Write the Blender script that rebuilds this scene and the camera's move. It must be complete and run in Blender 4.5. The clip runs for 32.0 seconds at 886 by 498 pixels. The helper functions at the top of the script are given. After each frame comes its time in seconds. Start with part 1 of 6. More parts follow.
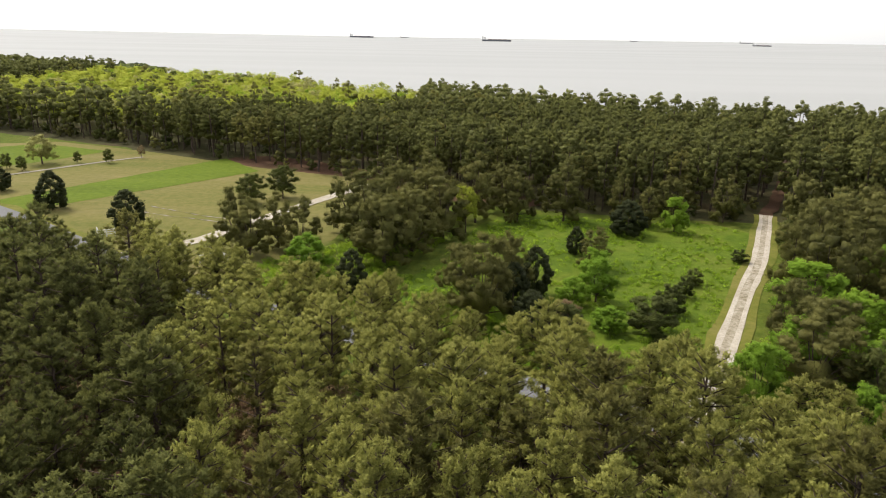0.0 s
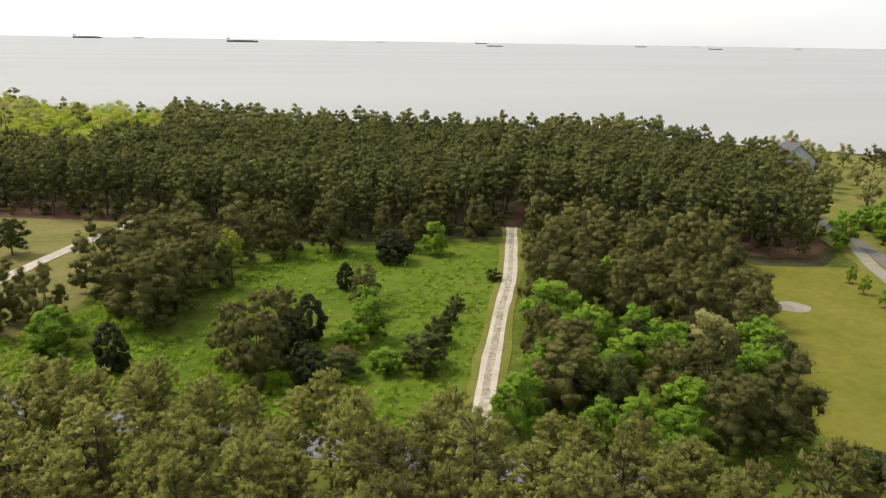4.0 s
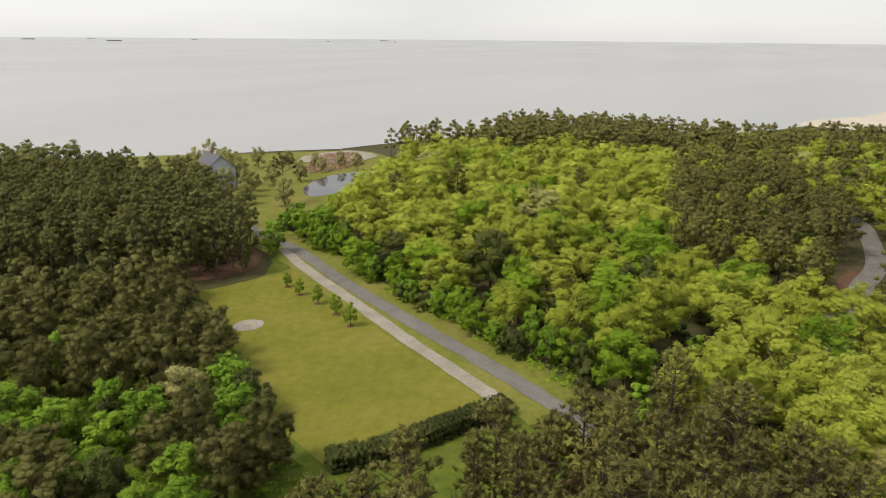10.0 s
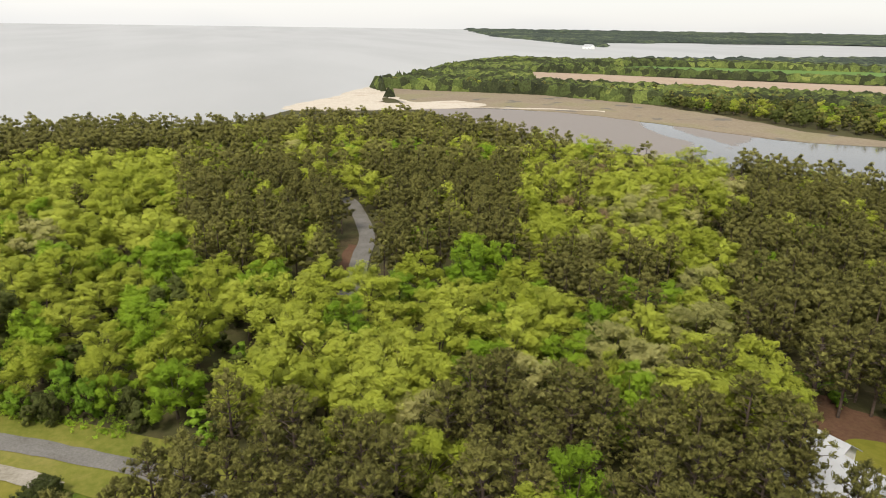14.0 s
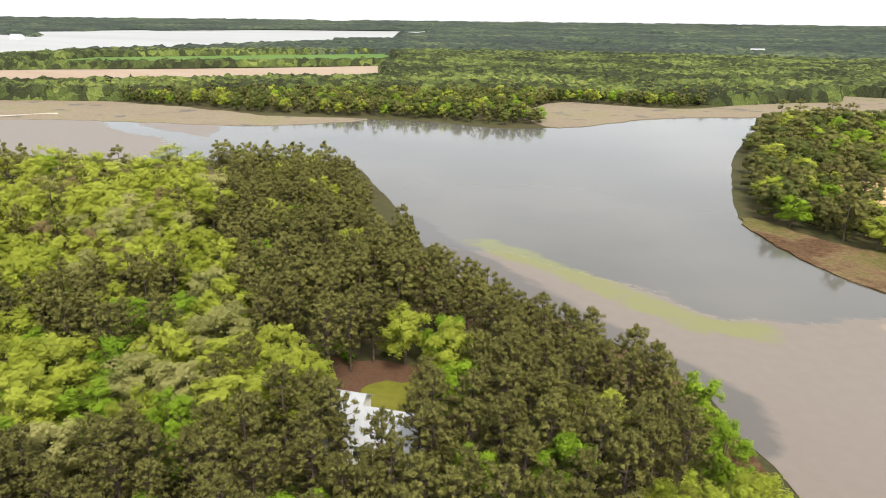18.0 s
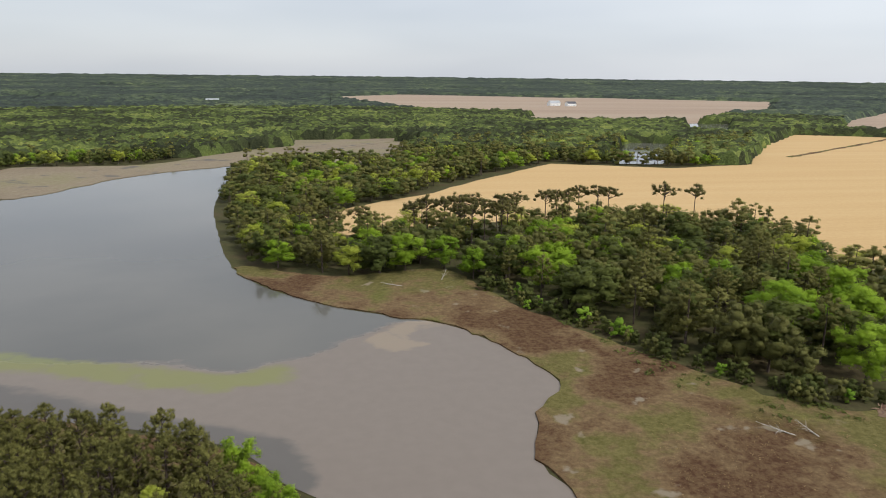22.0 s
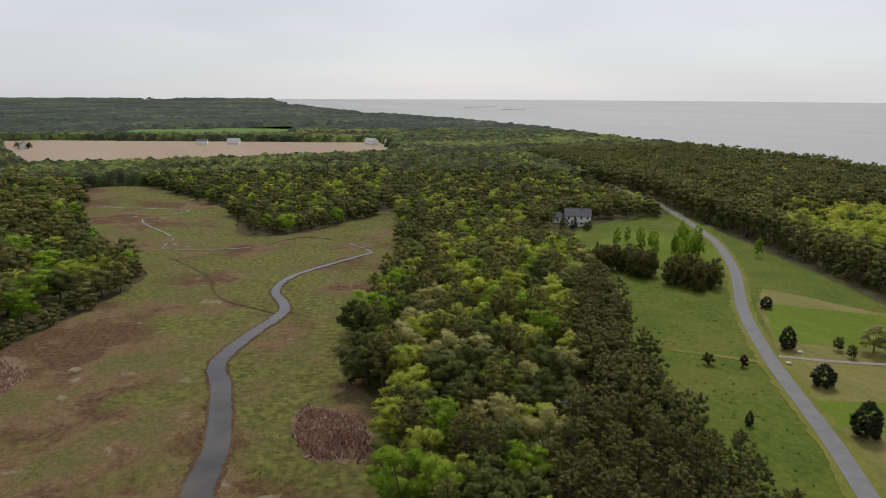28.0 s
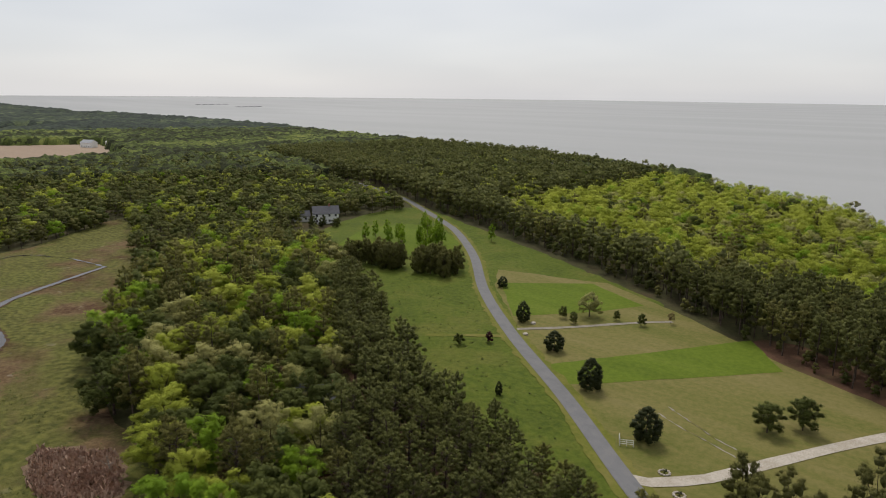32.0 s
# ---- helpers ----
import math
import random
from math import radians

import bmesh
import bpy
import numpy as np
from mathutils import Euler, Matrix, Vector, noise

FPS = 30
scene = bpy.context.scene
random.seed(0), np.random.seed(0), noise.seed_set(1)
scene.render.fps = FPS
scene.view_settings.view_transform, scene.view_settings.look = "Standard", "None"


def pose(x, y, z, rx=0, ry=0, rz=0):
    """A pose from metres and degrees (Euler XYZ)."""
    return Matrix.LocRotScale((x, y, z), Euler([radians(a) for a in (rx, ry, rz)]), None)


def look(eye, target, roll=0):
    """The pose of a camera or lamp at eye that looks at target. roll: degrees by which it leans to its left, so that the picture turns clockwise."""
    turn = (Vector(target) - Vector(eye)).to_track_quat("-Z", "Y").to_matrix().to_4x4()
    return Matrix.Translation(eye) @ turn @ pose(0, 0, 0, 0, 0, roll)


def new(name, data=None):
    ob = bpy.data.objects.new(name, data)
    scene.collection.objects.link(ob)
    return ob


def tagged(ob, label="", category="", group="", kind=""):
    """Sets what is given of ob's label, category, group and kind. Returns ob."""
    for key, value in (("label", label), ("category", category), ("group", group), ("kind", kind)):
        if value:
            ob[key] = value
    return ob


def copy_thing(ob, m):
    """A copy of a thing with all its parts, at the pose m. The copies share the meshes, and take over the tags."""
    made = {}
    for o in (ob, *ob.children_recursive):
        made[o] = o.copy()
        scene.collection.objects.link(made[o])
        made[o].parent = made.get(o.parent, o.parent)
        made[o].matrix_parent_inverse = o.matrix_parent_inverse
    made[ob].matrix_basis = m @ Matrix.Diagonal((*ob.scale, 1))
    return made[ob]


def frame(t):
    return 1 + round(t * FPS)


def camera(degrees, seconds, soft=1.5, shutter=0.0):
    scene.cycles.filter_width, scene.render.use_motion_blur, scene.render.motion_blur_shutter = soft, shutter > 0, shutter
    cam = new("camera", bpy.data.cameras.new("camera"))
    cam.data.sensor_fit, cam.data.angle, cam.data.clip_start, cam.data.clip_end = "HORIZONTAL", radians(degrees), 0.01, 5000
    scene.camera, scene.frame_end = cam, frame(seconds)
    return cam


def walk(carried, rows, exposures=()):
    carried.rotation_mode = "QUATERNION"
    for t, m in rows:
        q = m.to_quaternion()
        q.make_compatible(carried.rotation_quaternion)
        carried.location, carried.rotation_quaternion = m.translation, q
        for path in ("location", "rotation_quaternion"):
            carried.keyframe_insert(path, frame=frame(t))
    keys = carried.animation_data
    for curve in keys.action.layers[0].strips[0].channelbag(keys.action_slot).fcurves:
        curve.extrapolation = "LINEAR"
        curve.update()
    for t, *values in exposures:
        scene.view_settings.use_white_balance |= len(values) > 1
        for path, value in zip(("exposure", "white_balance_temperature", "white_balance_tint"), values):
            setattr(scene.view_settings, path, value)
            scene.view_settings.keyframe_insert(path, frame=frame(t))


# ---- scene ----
cam = camera(65.50, 32.0, 1.0)
# seconds, x, y, z, heading, pitch, roll
PATH = [
    (0, -0.00, 0.00, 33.76, 0.00, -17.19, 0.91),
    (0.5, -0.01, 0.37, 35.03, 1.66, -17.38, 0.95),
    (1, 0.27, 0.52, 35.99, 4.47, -17.41, 1.01),
    (1.5, 0.30, 0.66, 36.57, 7.06, -17.30, 1.07),
    (2, 0.30, 0.67, 37.22, 9.64, -17.19, 1.08),
    (2.5, 0.31, 0.39, 37.95, 12.21, -17.08, 1.09),
    (3, 0.13, 0.17, 38.88, 14.82, -17.05, 1.04),
    (3.5, -0.01, 0.05, 39.58, 17.35, -16.98, 0.99),
    (5.5, 0.02, -0.11, 42.79, 27.48, -16.96, 0.80),
    (6, 0.10, -0.19, 43.73, 30.21, -17.03, 0.74),
    (6.5, 0.10, -0.29, 44.46, 33.42, -17.02, 0.72),
    (7, 0.08, -0.53, 45.19, 37.31, -17.01, 0.65),
    (7.5, 0.15, -0.55, 45.73, 41.63, -16.96, 0.59),
    (8, -0.04, -0.56, 46.51, 46.11, -16.97, 0.62),
    (8.5, -0.01, -0.94, 47.30, 50.33, -17.01, 0.52),
    (9, 0.24, -1.03, 48.00, 54.98, -17.06, 0.38),
    (9.5, 0.04, -1.08, 48.83, 59.93, -17.12, 0.38),
    (10, -0.20, -0.80, 49.52, 65.13, -17.12, 0.61),
    (10.5, -0.05, -0.70, 49.94, 69.83, -17.09, 0.72),
    (11, -0.26, -0.50, 50.67, 74.94, -17.05, 0.84),
    (11.5, -0.34, -0.21, 51.52, 80.07, -17.09, 0.95),
    (12, -0.45, -0.28, 52.33, 85.10, -17.06, 1.04),
    (12.5, -0.69, -0.13, 53.19, 90.20, -17.06, 1.10),
    (13, -1.19, -0.11, 54.19, 95.17, -17.04, 0.97),
    (13.5, -1.51, -0.26, 54.92, 100.09, -17.01, 1.01),
    (14, -1.12, -0.33, 55.35, 105.32, -17.97, 0.91),
    (14.5, -0.41, -0.32, 56.26, 110.64, -21.63, 0.92),
    (16.5, -0.33, -0.04, 57.31, 131.87, -19.99, 0.75),
    (17, -0.75, 0.21, 57.77, 136.99, -19.39, 0.66),
    (17.5, -0.68, 0.23, 58.73, 142.18, -19.00, 0.74),
    (18, -0.61, 0.20, 59.23, 147.39, -18.49, 0.71),
    (18.5, -0.49, 0.11, 59.61, 152.61, -17.89, 0.61),
    (19, -0.62, 0.02, 60.00, 157.81, -17.26, 0.52),
    (19.5, -0.80, 0.11, 60.56, 163.05, -16.71, 0.38),
    (20, -0.79, 0.24, 61.21, 168.25, -16.23, 0.36),
    (20.5, -0.32, 0.58, 61.86, 173.57, -15.73, 0.48),
    (21, 0.02, 0.95, 62.35, 178.84, -15.20, 0.69),
    (21.5, 0.20, 1.29, 63.04, 184.11, -14.71, 0.68),
    (22, 0.20, 0.93, 63.43, 189.21, -14.18, 0.68),
    (22.5, 0.12, 0.47, 63.71, 194.32, -13.63, 0.64),
    (23, 0.07, 0.42, 64.21, 199.52, -13.12, 0.61),
    (23.5, 0.22, 0.78, 64.80, 204.81, -12.60, 0.54),
    (24, 0.14, 1.28, 65.13, 210.96, -12.26, 0.36),
    (24.5, -0.10, 1.09, 65.48, 219.72, -12.29, 0.37),
    (25, 0.07, 0.66, 65.90, 231.51, -12.34, 0.43),
    (25.5, -0.04, 0.76, 66.00, 244.92, -12.36, 0.33),
    (26, 0.00, 0.45, 66.08, 258.37, -12.34, 0.22),
    (26.5, 0.52, 0.75, 66.31, 271.02, -12.40, 0.10),
    (28.5, -0.52, -0.33, 66.16, 298.81, -12.52, 0.28),
    (29, -0.52, -0.37, 66.07, 299.59, -12.50, 0.31),
    (29.5, -0.70, -0.53, 66.10, 302.89, -12.52, 0.31),
    (30, -0.79, -0.78, 66.18, 306.25, -12.53, 0.35),
    (30.5, -0.87, -1.24, 66.41, 309.63, -12.58, 0.44),
    (31, -0.71, -1.76, 66.63, 312.88, -12.61, 0.46),
    (31.5, -0.68, -2.10, 66.91, 315.61, -12.69, 0.50),
    (32, -0.75, -1.86, 66.76, 317.32, -12.66, 0.41),
]
EXPOSURES = [(0, 0.38, 6750, 10), (9, 0.19, 6750, 10), (13, 0.24, 6750, 10), (16.5, 0.86, 6650, 10), (18, 0.74, 6600, 10), (19, 0.47, 6500, 10), (21, 0.14, 6300, 10), (23, -0.20, 6150, 10), (26, -0.34, 6200, 10), (28.5, -0.45, 6450, 11), (32, -0.44, 6500, 11)]
walk(cam, [(t, pose(x, y, z, 90 + pitch, 0, -heading) @ pose(0, 0, 0, 0, 0, roll)) for t, x, y, z, heading, pitch, roll in PATH], EXPOSURES)

# ---- light: a bright overcast sky and a broad, weak sun ----
SUN_EL, SUN_AZ = radians(55), radians(310)
world = bpy.data.worlds.new("sky")
scene.world = world
world.use_nodes = True
wn, wl = world.node_tree.nodes, world.node_tree.links
wn.clear()
w_out = wn.new("ShaderNodeOutputWorld")
w_sky = wn.new("ShaderNodeTexSky")
w_sky.sky_type, w_sky.sun_disc = "NISHITA", False
w_sky.sun_elevation, w_sky.sun_rotation = SUN_EL, SUN_AZ
w_bg = wn.new("ShaderNodeBackground")
w_bg.inputs["Strength"].default_value = 0.025
w_co = wn.new("ShaderNodeTexCoord")
w_map = wn.new("ShaderNodeMapping")
w_map.inputs["Scale"].default_value = (1.0, 1.0, 5.0)
w_noise = wn.new("ShaderNodeTexNoise")
w_noise.inputs["Scale"].default_value, w_noise.inputs["Detail"].default_value = 1.6, 3.0
w_ramp = wn.new("ShaderNodeValToRGB")
w_ramp.color_ramp.elements[0].position, w_ramp.color_ramp.elements[0].color = 0.35, (0.74, 0.76, 0.80, 1)
w_ramp.color_ramp.elements[1].position, w_ramp.color_ramp.elements[1].color = 0.65, (0.90, 0.905, 0.915, 1)
w_cloud = wn.new("ShaderNodeBackground")
w_cloud.inputs["Strength"].default_value = 0.62
w_add = wn.new("ShaderNodeAddShader")
wl.new(w_co.outputs["Generated"], w_map.inputs["Vector"])
wl.new(w_map.outputs["Vector"], w_noise.inputs["Vector"])
wl.new(w_noise.outputs["Fac"], w_ramp.inputs["Fac"])
w_dot = wn.new("ShaderNodeVectorMath")
w_dot.operation = "DOT_PRODUCT"
w_dot.inputs[1].default_value = (math.sin(SUN_AZ), math.cos(SUN_AZ), 0.3)
w_glow = wn.new("ShaderNodeMapRange")
w_glow.inputs["From Min"].default_value, w_glow.inputs["From Max"].default_value = -1.0, 1.0
w_glow.inputs["To Min"].default_value, w_glow.inputs["To Max"].default_value = 0.66, 1.0
wl.new(w_co.outputs["Generated"], w_dot.inputs[0])
wl.new(w_dot.outputs["Value"], w_glow.inputs["Value"])
wl.new(w_glow.outputs["Result"], w_cloud.inputs["Strength"])
wl.new(w_ramp.outputs["Color"], w_cloud.inputs["Color"])
wl.new(w_sky.outputs["Color"], w_bg.inputs["Color"])
wl.new(w_bg.outputs["Background"], w_add.inputs[0])
wl.new(w_cloud.outputs["Background"], w_add.inputs[1])
wl.new(w_add.outputs["Shader"], w_out.inputs["Surface"])
sun_data = bpy.data.lights.new("sun", "SUN")
sun_data.energy, sun_data.angle, sun_data.color = 2.7, radians(16), (1.0, 0.94, 0.84)
sun = new("sun", sun_data)
sun.matrix_world = look((math.sin(SUN_AZ) * math.cos(SUN_EL) * 500, math.cos(SUN_AZ) * math.cos(SUN_EL) * 500, math.sin(SUN_EL) * 500), (0, 0, 0))


# ---- materials ----
def nodes_of(name):
    m = bpy.data.materials.new(name)
    m.use_nodes = True
    n, l = m.node_tree.nodes, m.node_tree.links
    return m, n, l, n["Principled BSDF"]


def noise_node(n, l, scale, detail=4.0, stretch=None, turn=0.0):
    geo = n.new("ShaderNodeNewGeometry")
    vec = geo.outputs["Position"]
    if stretch:
        mp = n.new("ShaderNodeMapping")
        mp.inputs["Scale"].default_value = stretch
        mp.inputs["Rotation"].default_value = (0, 0, turn)
        l.new(vec, mp.inputs["Vector"])
        vec = mp.outputs["Vector"]
    t = n.new("ShaderNodeTexNoise")
    t.inputs["Scale"].default_value, t.inputs["Detail"].default_value = scale, detail
    l.new(vec, t.inputs["Vector"])
    return t.outputs["Fac"]


def ramp(n, l, fac, stops):
    r = n.new("ShaderNodeValToRGB")
    while len(r.color_ramp.elements) < len(stops):
        r.color_ramp.elements.new(0.5)
    for e, (p, c) in zip(r.color_ramp.elements, stops):
        e.position, e.color = p, (*c, 1)
    l.new(fac, r.inputs["Fac"])
    return r.outputs["Color"]


def mix(n, l, fac, a, b, blend="MIX"):
    m = n.new("ShaderNodeMix")
    m.data_type, m.blend_type = "RGBA", blend
    for value, socket in ((fac, m.inputs[0]), (a, m.inputs[6]), (b, m.inputs[7])):
        if isinstance(value, (int, float)):
            socket.default_value = value
        elif isinstance(value, tuple):
            socket.default_value = (*value, 1)
        else:
            l.new(value, socket)
    return m.outputs[2]


def bump(n, l, height, bsdf, strength, distance):
    b = n.new("ShaderNodeBump")
    b.inputs["Strength"].default_value, b.inputs["Distance"].default_value = strength, distance
    l.new(height, b.inputs["Height"])
    l.new(b.outputs["Normal"], bsdf.inputs["Normal"])


def soil(name, big, fine, big_scale, fine_scale, rough=0.95, relief=0.3, stretch=None, turn=0.0, share=0.5, spots=None, tight=0.12):
    """A ground cover: broad patches of three colours, a tufted grain over them, and spots of another colour here and there."""
    m, n, l, bsdf = nodes_of(name)
    patches = noise_node(n, l, big_scale, 10.0, stretch, turn)
    patches.node.inputs["Roughness"].default_value = 0.62
    a = ramp(n, l, patches, list(zip((0.5 - tight, 0.5, 0.5 + tight), big)))
    fine_fac = noise_node(n, l, fine_scale, 10.0)
    fine_fac.node.inputs["Roughness"].default_value = 0.72
    b = ramp(n, l, fine_fac, list(zip((0.38, 0.62), fine)))
    colour = mix(n, l, share, a, b)
    if spots:
        spot_colour, spot_scale, spot_from = spots
        s = noise_node(n, l, spot_scale, 6.0)
        edge = ramp(n, l, s, [(spot_from, (0, 0, 0)), (spot_from + 0.05, (1, 1, 1))])
        colour = mix(n, l, edge, colour, spot_colour)
    l.new(colour, bsdf.inputs["Base Color"])
    bsdf.inputs["Roughness"].default_value = rough
    bsdf.inputs["Specular IOR Level"].default_value = 0.15
    bump(n, l, fine_fac, bsdf, relief, 0.4)
    return m


def greener(m, colours, y_from, y_to):
    """Fresh green growth that takes over northwards, in ragged patches."""
    n, l = m.node_tree.nodes, m.node_tree.links
    bsdf = n["Principled BSDF"]
    old = bsdf.inputs["Base Color"].links[0].from_socket
    xyz = n.new("ShaderNodeSeparateXYZ")
    l.new(n.new("ShaderNodeNewGeometry").outputs["Position"], xyz.inputs[0])
    far = n.new("ShaderNodeMapRange")
    far.inputs["From Min"].default_value, far.inputs["From Max"].default_value = y_from, y_to
    far.inputs["To Min"].default_value, far.inputs["To Max"].default_value = -0.15, 0.055
    l.new(xyz.outputs["Y"], far.inputs["Value"])
    add = n.new("ShaderNodeMath")
    l.new(noise_node(n, l, 0.03, 8.0), add.inputs[0])
    l.new(far.outputs["Result"], add.inputs[1])
    where = ramp(n, l, add.outputs[0], [(0.46, (0, 0, 0)), (0.58, (0.85, 0.85, 0.85))])
    green = ramp(n, l, noise_node(n, l, 0.6, 10.0), list(zip((0.35, 0.65), colours)))
    l.new(mix(n, l, where, old, green), bsdf.inputs["Base Color"])


def plain(name, colour, rough=0.7, metal=0.0, vary=0.15, scale=3.0):
    m, n, l, bsdf = nodes_of(name)
    dark = tuple(c * (1 - vary) for c in colour)
    light = tuple(min(1, c * (1 + vary)) for c in colour)
    l.new(ramp(n, l, noise_node(n, l, scale), [(0.35, dark), (0.65, light)]), bsdf.inputs["Base Color"])
    bsdf.inputs["Roughness"].default_value, bsdf.inputs["Metallic"].default_value = rough, metal
    return m


def leaf(name, dark, light, glow=0.22, joined=False, grain=4.0, dense=0.05, tip_shade=0.34):
    """Foliage: hue differs from tree to tree and from spray to spray; the sprays are cut into leaves; some light passes through."""
    m, n, l, bsdf = nodes_of(name)
    if joined:
        a = n.new("ShaderNodeAttribute")
        a.attribute_name = "tint"
        tree = a.outputs["Fac"]
    else:
        tree = n.new("ShaderNodeObjectInfo").outputs["Random"]
    geo = n.new("ShaderNodeNewGeometry")
    spray = geo.outputs["Random Per Island"]
    mid = tuple((a + b) / 2 for a, b in zip(dark, light))
    c1 = ramp(n, l, tree, [(0.0, dark), (0.5, mid), (1.0, light)])
    c2 = ramp(n, l, spray, [(0.0, tuple(c * 0.8 for c in dark)), (1.0, tuple(c * 1.2 for c in light))])
    leaves = noise_node(n, l, grain, 5.0)
    leaves.node.inputs["Roughness"].default_value = 0.7
    blades = noise_node(n, l, grain * 2.3, 3.0)
    c3 = ramp(n, l, blades, [(0.36, tuple(c * 0.7 for c in dark)), (0.64, tuple(c * 1.25 for c in light))])
    # Lighter young spray ends; darker crown insides, where colour stands in for depth shade.
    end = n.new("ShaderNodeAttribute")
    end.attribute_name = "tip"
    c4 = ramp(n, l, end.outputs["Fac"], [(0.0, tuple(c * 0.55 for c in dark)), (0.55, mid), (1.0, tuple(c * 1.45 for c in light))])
    colour = mix(n, l, tip_shade, mix(n, l, tip_shade, mix(n, l, 0.14, c1, c2), c3), c4)
    l.new(colour, bsdf.inputs["Base Color"])
    face = n.new("ShaderNodeAttribute")
    face.attribute_name = "facing"
    turned = n.new("ShaderNodeVectorTransform")
    turned.vector_type, turned.convert_from, turned.convert_to = "NORMAL", "OBJECT", "WORLD"
    l.new(face.outputs["Vector"], turned.inputs["Vector"])
    uneven = n.new("ShaderNodeBump")
    uneven.inputs["Strength"].default_value, uneven.inputs["Distance"].default_value = 0.8, 0.18
    l.new(leaves, uneven.inputs["Height"])
    l.new(turned.outputs["Vector"], uneven.inputs["Normal"])
    l.new(uneven.outputs["Normal"], bsdf.inputs["Normal"])
    bsdf.inputs["Roughness"].default_value = 0.75
    bsdf.inputs["Specular IOR Level"].default_value = 0.2
    tr = n.new("ShaderNodeBsdfTranslucent")
    l.new(colour, tr.inputs["Color"])
    ms = n.new("ShaderNodeMixShader")
    ms.inputs[0].default_value = glow
    l.new(bsdf.outputs[0], ms.inputs[1])
    l.new(tr.outputs[0], ms.inputs[2])
    gap = n.new("ShaderNodeBsdfTransparent")
    cut = n.new("ShaderNodeMixShader")
    l.new(ramp(n, l, leaves, [(0.45 - dense, (0, 0, 0)), (0.465 - dense, (1, 1, 1))]), cut.inputs[0])
    l.new(gap.outputs[0], cut.inputs[1])
    l.new(ms.outputs[0], cut.inputs[2])
    l.new(cut.outputs[0], n["Material Output"].inputs["Surface"])
    return m


LEAVES = {
    "pine": ((0.114, 0.124, 0.032), (0.318, 0.338, 0.092)),
    "young": ((0.215, 0.245, 0.056), (0.54, 0.60, 0.16)),
    "dark": ((0.082, 0.100, 0.030), (0.235, 0.275, 0.078)),
    "broad": ((0.305, 0.402, 0.036), (0.495, 0.598, 0.092)),
    "green": ((0.16, 0.31, 0.018), (0.32, 0.51, 0.036)),
    "oak": ((0.085, 0.125, 0.026), (0.20, 0.25, 0.055)),
    "pale": ((0.27, 0.31, 0.09), (0.48, 0.50, 0.20)),
    "bare": ((0.25, 0.190, 0.095), (0.40, 0.32, 0.17)),
    "cedar": ((0.030, 0.044, 0.016), (0.068, 0.088, 0.030)),
    "scrub": ((0.110, 0.125, 0.034), (0.265, 0.285, 0.082)),
    "bush": ((0.14, 0.30, 0.024), (0.30, 0.50, 0.05)),
    "thicket": ((0.075, 0.11, 0.026), (0.18, 0.22, 0.055)),
    "umbrella": ((0.085, 0.088, 0.028), (0.21, 0.205, 0.066)),
    "purple": ((0.05, 0.014, 0.018), (0.085, 0.025, 0.03)),
}
# Share of leaf grain, spray-end tone and painted inner shade, by kind.
TIP_SHADE_SHARE = {"dark": 0.36, "pine": 0.36, "young": 0.40, "broad": 0.14, "green": 0.14, "pale": 0.16, "scrub": 0.32, "umbrella": 0.34}
DENSE = {"broad": -0.05, "green": -0.045, "pale": -0.05, "bush": 0.01, "dark": 0.0, "young": -0.02, "pine": -0.01, "cedar": 0.10, "scrub": 0.02, "oak": -0.01, "thicket": 0.0, "umbrella": 0.02, "bare": -0.08}
SHADE = {"pine": 0.80, "broad": 0.92, "green": 0.90, "bush": 0.92, "pale": 0.95, "young": 0.84, "cedar": 0.9, "scrub": 0.76, "oak": 0.66, "thicket": 0.68}
LEAVES = {k: tuple(tuple(round(c * f * SHADE.get(k, 0.86), 4) for c, f in zip(v, (1.11, 1.0, 0.95))) for v in pair) for k, pair in LEAVES.items()}
GLOW = {"broad": 0.30, "green": 0.30, "bush": 0.30, "pale": 0.28, "young": 0.24}
LEAF = {k: leaf("foliage_" + k, *v, GLOW.get(k, 0.22), False, 8.0, DENSE.get(k, 0.02), TIP_SHADE_SHARE.get(k, 0.22)) for k, v in LEAVES.items()}
LEAF_JOINED = {k: leaf("foliage_joined_" + k, *v, GLOW.get(k, 0.22), True, 5.5, DENSE.get(k, 0.03), TIP_SHADE_SHARE.get(k, 0.22)) for k, v in LEAVES.items()}
BARK = plain("bark", (0.085, 0.06, 0.045), 0.95, 0, 0.4, 2.0)
BARK_PALE = plain("bark_pale", (0.34, 0.31, 0.27), 0.9, 0, 0.3, 4.0)
FLOOR = soil("forest_floor", ((0.050, 0.042, 0.020), (0.055, 0.060, 0.020), (0.075, 0.050, 0.028)), ((0.040, 0.036, 0.016), (0.085, 0.078, 0.032)), 0.05, 0.6)
NEEDLES = soil("pine_straw", ((0.085, 0.045, 0.027), (0.115, 0.062, 0.038), (0.095, 0.068, 0.032)), ((0.075, 0.040, 0.024), (0.13, 0.075, 0.045)), 0.1, 1.5)
CLEARING = soil("rough_grass", ((0.058, 0.102, 0.007), (0.094, 0.148, 0.010), (0.140, 0.168, 0.022)), ((0.046, 0.086, 0.006), (0.128, 0.176, 0.015)), 0.06, 0.5, relief=0.9, tight=0.09)
LAWN = soil("lawn", ((0.115, 0.118, 0.015), (0.15, 0.148, 0.019), (0.185, 0.160, 0.036)), ((0.105, 0.112, 0.014), (0.18, 0.168, 0.028)), 0.05, 0.5)
